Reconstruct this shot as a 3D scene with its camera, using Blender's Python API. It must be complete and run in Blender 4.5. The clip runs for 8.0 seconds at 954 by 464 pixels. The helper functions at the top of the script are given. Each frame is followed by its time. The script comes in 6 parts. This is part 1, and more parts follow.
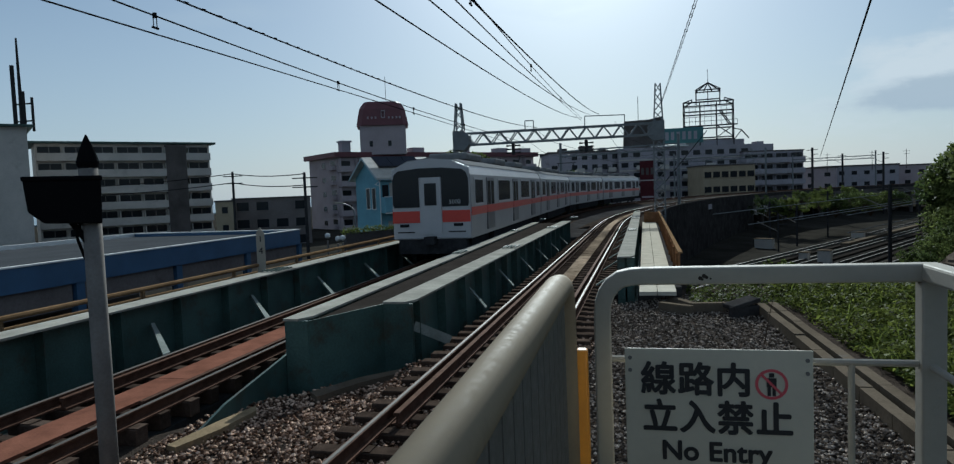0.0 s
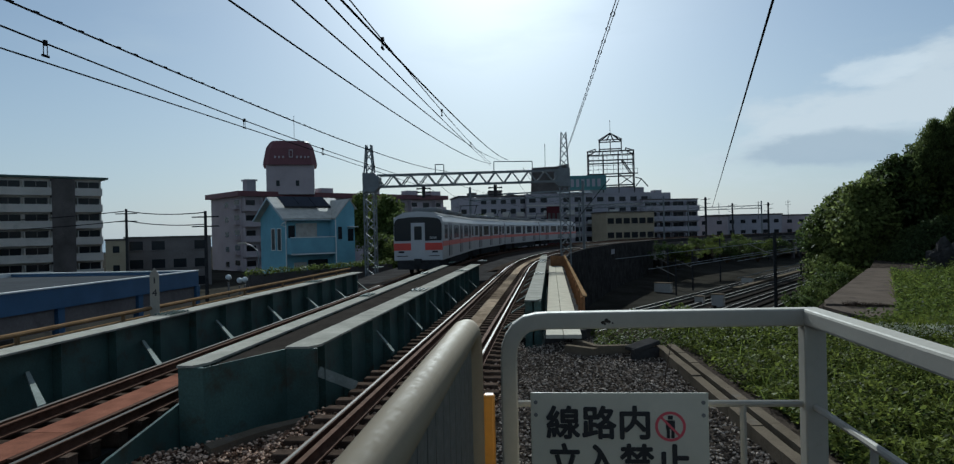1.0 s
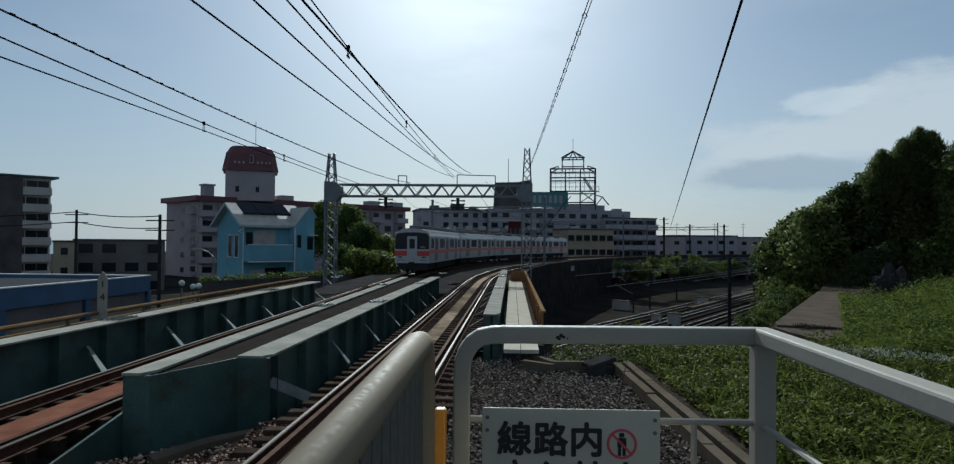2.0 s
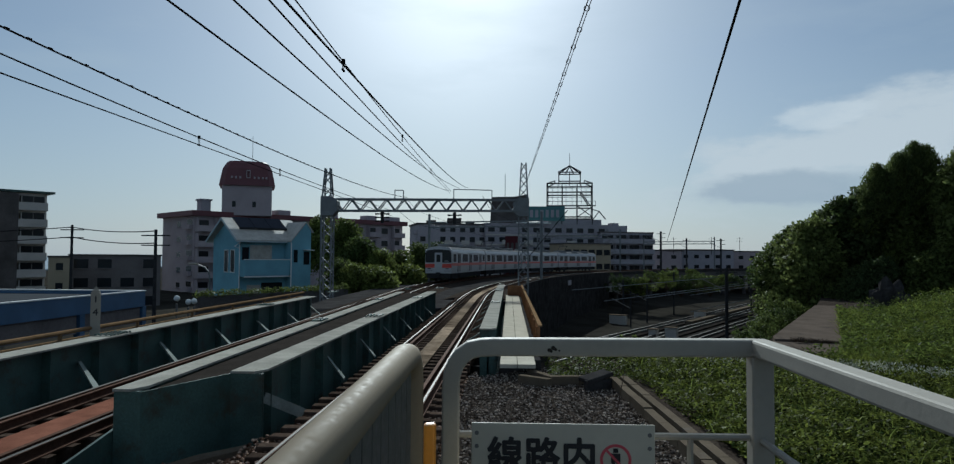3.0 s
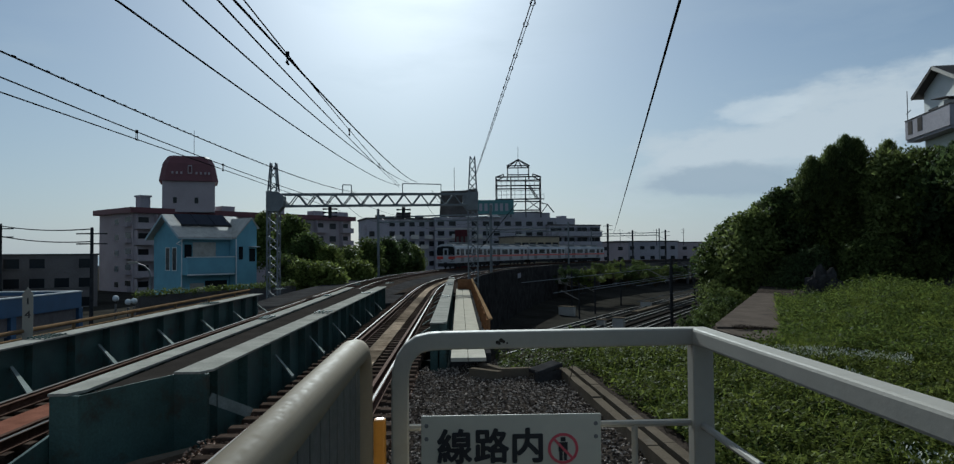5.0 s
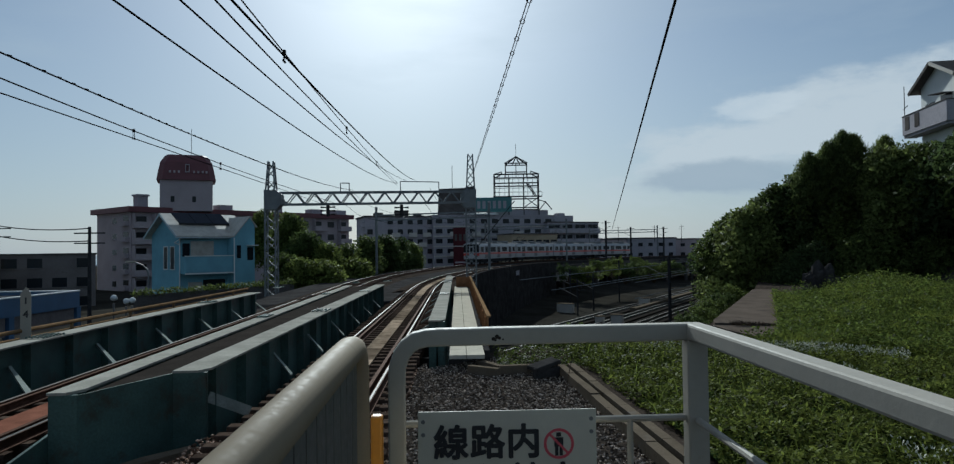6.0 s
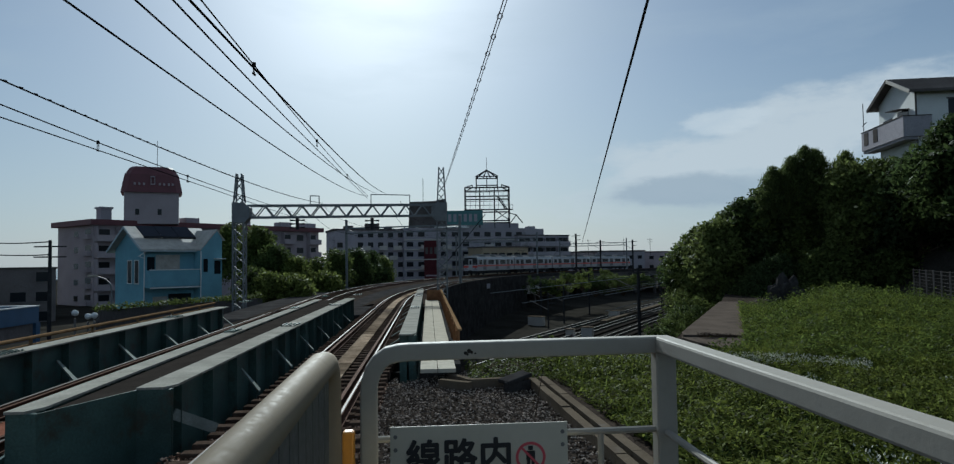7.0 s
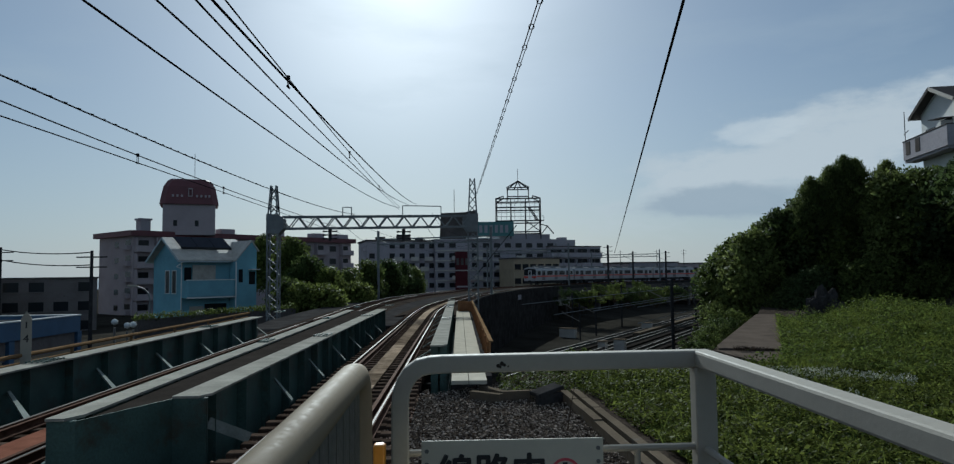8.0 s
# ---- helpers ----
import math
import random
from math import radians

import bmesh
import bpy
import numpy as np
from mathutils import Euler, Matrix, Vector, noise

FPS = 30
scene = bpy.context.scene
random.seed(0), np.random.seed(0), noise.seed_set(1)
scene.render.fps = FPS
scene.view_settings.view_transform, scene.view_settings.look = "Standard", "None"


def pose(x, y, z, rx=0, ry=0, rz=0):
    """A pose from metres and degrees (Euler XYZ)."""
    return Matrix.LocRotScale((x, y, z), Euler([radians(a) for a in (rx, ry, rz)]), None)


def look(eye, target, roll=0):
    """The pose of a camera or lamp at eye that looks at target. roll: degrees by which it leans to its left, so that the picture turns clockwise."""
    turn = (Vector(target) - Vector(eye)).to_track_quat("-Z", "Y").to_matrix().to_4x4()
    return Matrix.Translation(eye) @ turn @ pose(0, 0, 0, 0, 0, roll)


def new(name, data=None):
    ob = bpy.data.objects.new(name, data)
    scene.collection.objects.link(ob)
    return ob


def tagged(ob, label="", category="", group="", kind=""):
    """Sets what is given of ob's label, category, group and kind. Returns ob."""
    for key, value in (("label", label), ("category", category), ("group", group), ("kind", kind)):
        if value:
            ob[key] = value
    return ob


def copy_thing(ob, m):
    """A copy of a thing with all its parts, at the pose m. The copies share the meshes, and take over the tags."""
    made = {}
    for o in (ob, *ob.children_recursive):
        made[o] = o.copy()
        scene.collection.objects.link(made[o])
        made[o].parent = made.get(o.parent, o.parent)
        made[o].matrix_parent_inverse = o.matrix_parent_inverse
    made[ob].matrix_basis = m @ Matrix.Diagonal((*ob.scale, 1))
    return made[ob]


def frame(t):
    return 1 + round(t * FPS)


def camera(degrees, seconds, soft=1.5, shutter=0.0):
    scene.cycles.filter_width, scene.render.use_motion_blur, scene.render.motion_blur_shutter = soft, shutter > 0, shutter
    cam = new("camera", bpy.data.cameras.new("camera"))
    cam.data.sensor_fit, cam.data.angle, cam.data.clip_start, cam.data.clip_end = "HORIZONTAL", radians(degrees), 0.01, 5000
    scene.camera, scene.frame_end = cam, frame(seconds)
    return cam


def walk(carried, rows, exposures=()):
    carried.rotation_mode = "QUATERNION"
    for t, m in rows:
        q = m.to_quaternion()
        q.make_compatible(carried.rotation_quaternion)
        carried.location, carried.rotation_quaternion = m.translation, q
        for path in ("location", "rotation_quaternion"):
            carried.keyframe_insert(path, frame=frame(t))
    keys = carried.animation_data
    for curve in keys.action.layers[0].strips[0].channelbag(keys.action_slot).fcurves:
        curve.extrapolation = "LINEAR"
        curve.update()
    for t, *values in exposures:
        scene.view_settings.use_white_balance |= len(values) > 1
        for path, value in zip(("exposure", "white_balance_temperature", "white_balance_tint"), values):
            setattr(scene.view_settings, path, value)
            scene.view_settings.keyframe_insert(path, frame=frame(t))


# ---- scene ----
# ---- camera and its walk ----
cam = camera(70.1, 8.0, soft=1.25)
PATH = [
    (0.0, -0.030, -0.052, 2.459, 13.80, -3.52, 2.19),
    (0.5, -0.025, -0.038, 2.461, 8.75, -3.01, 2.38),
    (1.0, -0.026, -0.045, 2.463, 6.21, -0.15, 1.30),
    (1.5, -0.024, -0.040, 2.464, 3.52, 1.03, -0.12),
    (1.7, -0.022, -0.034, 2.462, 2.77, 0.94, -0.59),
    (2.8, 0.008, 0.036, 2.443, 3.85, 1.19, 0.06),
    (3.0, 0.007, 0.038, 2.442, 2.72, 2.18, -0.36),
    (3.5, 0.008, 0.046, 2.441, 1.67, 1.72, 0.48),
    (4.0, 0.006, 0.024, 2.444, -0.50, 1.80, 0.00),
    (4.5, 0.010, 0.029, 2.443, -1.11, 1.63, -0.12),
    (4.7, 0.012, 0.028, 2.443, -1.25, 1.65, 0.10),
    (5.8, 0.020, 0.020, 2.441, -1.90, 1.67, 0.96),
    (6.0, 0.022, 0.015, 2.441, -1.64, 1.46, 0.73),
    (6.5, 0.019, 0.003, 2.441, -3.59, 2.18, 0.51),
    (7.0, 0.017, -0.004, 2.446, -4.09, 2.53, 0.83),
    (7.5, 0.020, 0.000, 2.443, -0.16, 2.73, 1.71),
    (8.0, 0.014, 0.032, 2.445, -1.48, 3.50, 0.68),
]
walk(cam, [(t, pose(x, y, z, 90 + p, r, w)) for t, x, y, z, w, p, r in PATH],
     exposures=[(0.0, 0.19, 5450, 0), (1.0, 0.19, 5450, 0), (1.5, 0.12, 5450, 0), (3.0, 0.0, 5450, 0), (7.0, 0.0, 5450, 0), (8.0, -0.1, 5450, 0)])

# ---- world, sun, exposure ----
SUN_EL, SUN_AZ = 28.0, -4.8      # degrees above the horizon, degrees right of +y
world = bpy.data.worlds.new("world")
scene.world = world
world.use_nodes = True
wn, wl = world.node_tree.nodes, world.node_tree.links
bg = wn["Background"]
bg.inputs["Strength"].default_value = 0.052
sky = wn.new("ShaderNodeTexSky")
sky.sky_type, sky.sun_disc = "NISHITA", False
sky.sun_elevation, sky.sun_rotation = radians(SUN_EL), radians(SUN_AZ)
sky.altitude, sky.air_density, sky.dust_density, sky.ozone_density = 20, 1.0, 1.1, 2.8
# thin broken cloud low in the sky
tc = wn.new("ShaderNodeTexCoord")
mp = wn.new("ShaderNodeMapping")
mp.inputs["Scale"].default_value = (2.2, 2.2, 9.0)
mp.inputs["Location"].default_value = (0.35, 0.0, 0.2)
wl.new(tc.outputs["Generated"], mp.inputs["Vector"])
cn = wn.new("ShaderNodeTexNoise")
cn.inputs["Scale"].default_value, cn.inputs["Detail"].default_value, cn.inputs["Roughness"].default_value = 1.6, 8, 0.55
wl.new(mp.outputs["Vector"], cn.inputs["Vector"])
cr = wn.new("ShaderNodeMapRange")
cr.inputs["From Min"].default_value, cr.inputs["From Max"].default_value, cr.inputs["To Max"].default_value = 0.47, 0.72, 0.5
cr.inputs["To Min"].default_value = 0.28
wl.new(cn.outputs["Fac"], cr.inputs["Value"])


def calc(op, *args):
    m = wn.new("ShaderNodeMath")
    m.operation = op
    for k, v in enumerate(args):
        if hasattr(v, "is_linked"):
            wl.new(v, m.inputs[k])
        else:
            m.inputs[k].default_value = v
    return m.outputs[0]


def blend(fac, a, b):
    m = wn.new("ShaderNodeMix")
    m.data_type = "RGBA"
    for sock, v in ((m.inputs[0], fac), (m.inputs[6], a), (m.inputs[7], b)):
        if hasattr(v, "is_linked"):
            wl.new(v, sock)
        else:
            sock.default_value = v
    return m.outputs[2]


sep = wn.new("ShaderNodeSeparateXYZ")
wl.new(tc.outputs["Generated"], sep.inputs[0])
az_ = calc("ARCTAN2", sep.outputs[0], sep.outputs[1])
el_ = sep.outputs[2]
hz = wn.new("ShaderNodeMapRange")
hz.inputs["From Min"].default_value, hz.inputs["From Max"].default_value = 0.0, 0.32
hz.inputs["To Min"].default_value, hz.inputs["To Max"].default_value = 0.72, 0.22
wl.new(el_, hz.inputs["Value"])
col_ = blend(calc("MAXIMUM", cr.outputs["Result"], hz.outputs["Result"]), sky.outputs["Color"], (8.6, 9.2, 9.7, 1))


def bank(a0, wa, e0, we, slope, soft):
    """An uneven cloud bank round one bearing."""
    u = calc("DIVIDE", calc("SUBTRACT", az_, radians(a0)), radians(wa))
    v = calc("DIVIDE", calc("SUBTRACT", calc("SUBTRACT", el_, math.sin(radians(e0))), calc("MULTIPLY", calc("SUBTRACT", az_, radians(a0)), slope)), radians(we))
    g = calc("EXPONENT", calc("MULTIPLY", calc("ADD", calc("MULTIPLY", u, u), calc("MULTIPLY", v, v)), -1.0))
    f = calc("ADD", g, calc("MULTIPLY", calc("SUBTRACT", cn2.outputs["Fac"], 0.5), 1.7))
    r = wn.new("ShaderNodeMapRange")
    r.interpolation_type = "SMOOTHSTEP"
    r.inputs["From Min"].default_value, r.inputs["From Max"].default_value = 0.42, 0.42 + soft
    wl.new(f, r.inputs["Value"])
    return r.outputs["Result"]


cn2 = wn.new("ShaderNodeTexNoise")
cn2.inputs["Scale"].default_value, cn2.inputs["Detail"].default_value, cn2.inputs["Roughness"].default_value = 5.0, 9, 0.6
mp2 = wn.new("ShaderNodeMapping")
mp2.inputs["Scale"].default_value = (1.0, 1.0, 2.6)
wl.new(tc.outputs["Generated"], mp2.inputs["Vector"])
wl.new(mp2.outputs["Vector"], cn2.inputs["Vector"])
col_ = blend(calc("MULTIPLY", bank(27, 19, 8.6, 4.2, 0.27, 0.4), 0.85), col_, (11.4, 11.25, 11.1, 1))
col_ = blend(calc("MULTIPLY", bank(24.5, 4, 10.6, 1.2, 0.1, 0.3), 0.5), col_, (12.2, 12.1, 12.0, 1))
col_ = blend(calc("MULTIPLY", bank(21.5, 9.5, 5.5, 1.9, 0.06, 0.35), 0.8), col_, (6.9, 7.6, 8.3, 1))
# glare of the thin haze round the sun
dot = wn.new("ShaderNodeVectorMath")
dot.operation = "DOT_PRODUCT"
wl.new(tc.outputs["Generated"], dot.inputs[0])
dot.inputs[1].default_value = (math.sin(radians(SUN_AZ)) * math.cos(radians(SUN_EL)), math.cos(radians(SUN_AZ)) * math.cos(radians(SUN_EL)), math.sin(radians(SUN_EL)))
near = calc("MAXIMUM", dot.outputs["Value"], 0.0)
gl = calc("ADD", calc("MULTIPLY", calc("POWER", near, 45.0), 5.0), calc("MULTIPLY", calc("POWER", near, 600.0), 22.0))
add = wn.new("ShaderNodeVectorMath")
add.operation = "ADD"
wl.new(col_, add.inputs[0])
wl.new(gl, add.inputs[1])
wl.new(add.outputs["Vector"], bg.inputs["Color"])
sun = new("sun", bpy.data.lights.new("sun", "SUN"))
sun.data.energy, sun.data.angle, sun.data.color = 4.8, radians(0.6), (1.0, 0.94, 0.84)
a, e = radians(SUN_AZ), radians(SUN_EL)
sun.matrix_world = look((0, 0, 60), (-math.sin(a) * math.cos(e), -math.cos(a) * math.cos(e), 60 - math.sin(e)))


# ---- materials ----
def material(name, color, rough=0.7, metal=0.0, vary=0.25, scale=4.0, fine=40.0, bump=0.15, stain=None, stain_at=0.55, stain_scale=1.2, per_object=0.0, spec=0.5):
    """Base colour varied at two scales, with stains or rust and a fine relief; in the object's own metres."""
    m = bpy.data.materials.new(name)
    m.use_nodes = True
    n, l = m.node_tree.nodes, m.node_tree.links
    s = n["Principled BSDF"]
    s.inputs["Metallic"].default_value = metal
    s.inputs["Specular IOR Level"].default_value = spec if rough < 0.7 else 0.0
    geo = n.new("ShaderNodeNewGeometry")

    def tex(sc, detail, rgh=0.6):
        t = n.new("ShaderNodeTexNoise")
        t.inputs["Scale"].default_value, t.inputs["Detail"].default_value, t.inputs["Roughness"].default_value = sc, detail, rgh
        l.new(geo.outputs["Position"], t.inputs["Vector"])
        return t.outputs["Fac"]

    def ramp(fac, lo, hi, a, b):
        r = n.new("ShaderNodeMapRange")
        r.inputs["From Min"].default_value, r.inputs["From Max"].default_value = lo, hi
        r.inputs["To Min"].default_value, r.inputs["To Max"].default_value = a, b
        l.new(fac, r.inputs["Value"])
        return r.outputs["Result"]

    def mix(fac, a, b, kind="MIX"):
        x = n.new("ShaderNodeMix")
        x.data_type, x.blend_type = "RGBA", kind
        for sock, v in ((x.inputs[0], fac), (x.inputs[6], a), (x.inputs[7], b)):
            if hasattr(v, "is_linked"):
                l.new(v, sock)
            else:
                sock.default_value = v
        return x.outputs[2]

    big, small = tex(scale, 5), tex(fine, 6)
    col = mix(ramp(big, 0.3, 0.7, 0, 1), (*[c * (1 - vary) for c in color], 1), (*[min(1, c * (1 + vary)) for c in color], 1))
    grey = n.new("ShaderNodeCombineColor")
    v = ramp(small, 0.25, 0.75, 1 - vary, 1 + vary * 0.6)
    for k in range(3):
        l.new(v, grey.inputs[k])
    col = mix(1.0, col, grey.outputs[0], "MULTIPLY")
    if stain:
        col = mix(ramp(tex(stain_scale, 8, 0.7), stain_at, stain_at + 0.14, 0, 0.85), col, (*stain, 1))
    if per_object:
        info = n.new("ShaderNodeObjectInfo")
        g2 = n.new("ShaderNodeCombineColor")
        v2 = ramp(info.outputs["Random"], 0, 1, 1 - per_object, 1 + per_object)
        for k in range(3):
            l.new(v2, g2.inputs[k])
        col = mix(1.0, col, g2.outputs[0], "MULTIPLY")
    l.new(col, s.inputs["Base Color"])
    l.new(ramp(small, 0.3, 0.7, max(0.05, rough - 0.12), min(1, rough + 0.1)), s.inputs["Roughness"])
    if bump:
        b = n.new("ShaderNodeBump")
        b.inputs["Strength"].default_value, b.inputs["Distance"].default_value = bump, 0.02
        l.new(small, b.inputs["Height"])
        l.new(b.outputs["Normal"], s.inputs["Normal"])
    return m


def island_material(name, color, vary=0.5, rough=0.9, tint=None):
    """For heaps of small pieces: each piece (island) has its own shade."""
    m = bpy.data.materials.new(name)
    m.use_nodes = True
    n, l = m.node_tree.nodes, m.node_tree.links
    s = n["Principled BSDF"]
    s.inputs["Roughness"].default_value = rough
    s.inputs["Specular IOR Level"].default_value = 0.0
    geo = n.new("ShaderNodeNewGeometry")
    r = n.new("ShaderNodeValToRGB")
    lo = [c * (1 - vary) for c in color]
    hi = [min(1, c * (1 + vary)) for c in (tint or color)]
    r.color_ramp.elements[0].color, r.color_ramp.elements[1].color = (*lo, 1), (*hi, 1)
    e = r.color_ramp.elements.new(0.5)
    e.color = (*color, 1)
    l.new(geo.outputs["Random Per Island"], r.inputs["Fac"])
    l.new(r.outputs["Color"], s.inputs["Base Color"])
    return m


def leaf_material(name, color, vary=0.45, glow=0.35, gloss=0.0):
    """Leaves: each one its own green, and some light comes through."""
    m = island_material(name, color, vary, 0.6)
    n, l = m.node_tree.nodes, m.node_tree.links
    s, out = n["Principled BSDF"], n["Material Output"]
    s.inputs["Specular IOR Level"].default_value = gloss
    s.inputs["Roughness"].default_value = 0.5 if gloss else 0.6
    tr = n.new("ShaderNodeBsdfTranslucent")
    src = s.inputs["Base Color"].links[0].from_socket
    info, rg, mul = n.new("ShaderNodeObjectInfo"), n.new("ShaderNodeValToRGB"), n.new("ShaderNodeMix")
    rg.color_ramp.elements[0].color, rg.color_ramp.elements[1].color = (0.55, 0.6, 0.6, 1), (1.5, 1.35, 1.0, 1)
    mul.data_type, mul.blend_type = "RGBA", "MULTIPLY"
    mul.inputs[0].default_value = 1.0
    l.new(info.outputs["Random"], rg.inputs["Fac"])
    l.new(src, mul.inputs[6])
    l.new(rg.outputs["Color"], mul.inputs[7])
    src = mul.outputs[2]
    l.new(src, s.inputs["Base Color"])
    l.new(src, tr.inputs["Color"])
    mx = n.new("ShaderNodeMixShader")
    mx.inputs[0].default_value = glow
    l.new(s.outputs[0], mx.inputs[1])
    l.new(tr.outputs[0], mx.inputs[2])
    l.new(mx.outputs[0], out.inputs["Surface"])
    return m


def plain(name, color, rough=0.5, metal=0.0):
    return material(name, color, rough, metal, vary=0.08, bump=0.03)


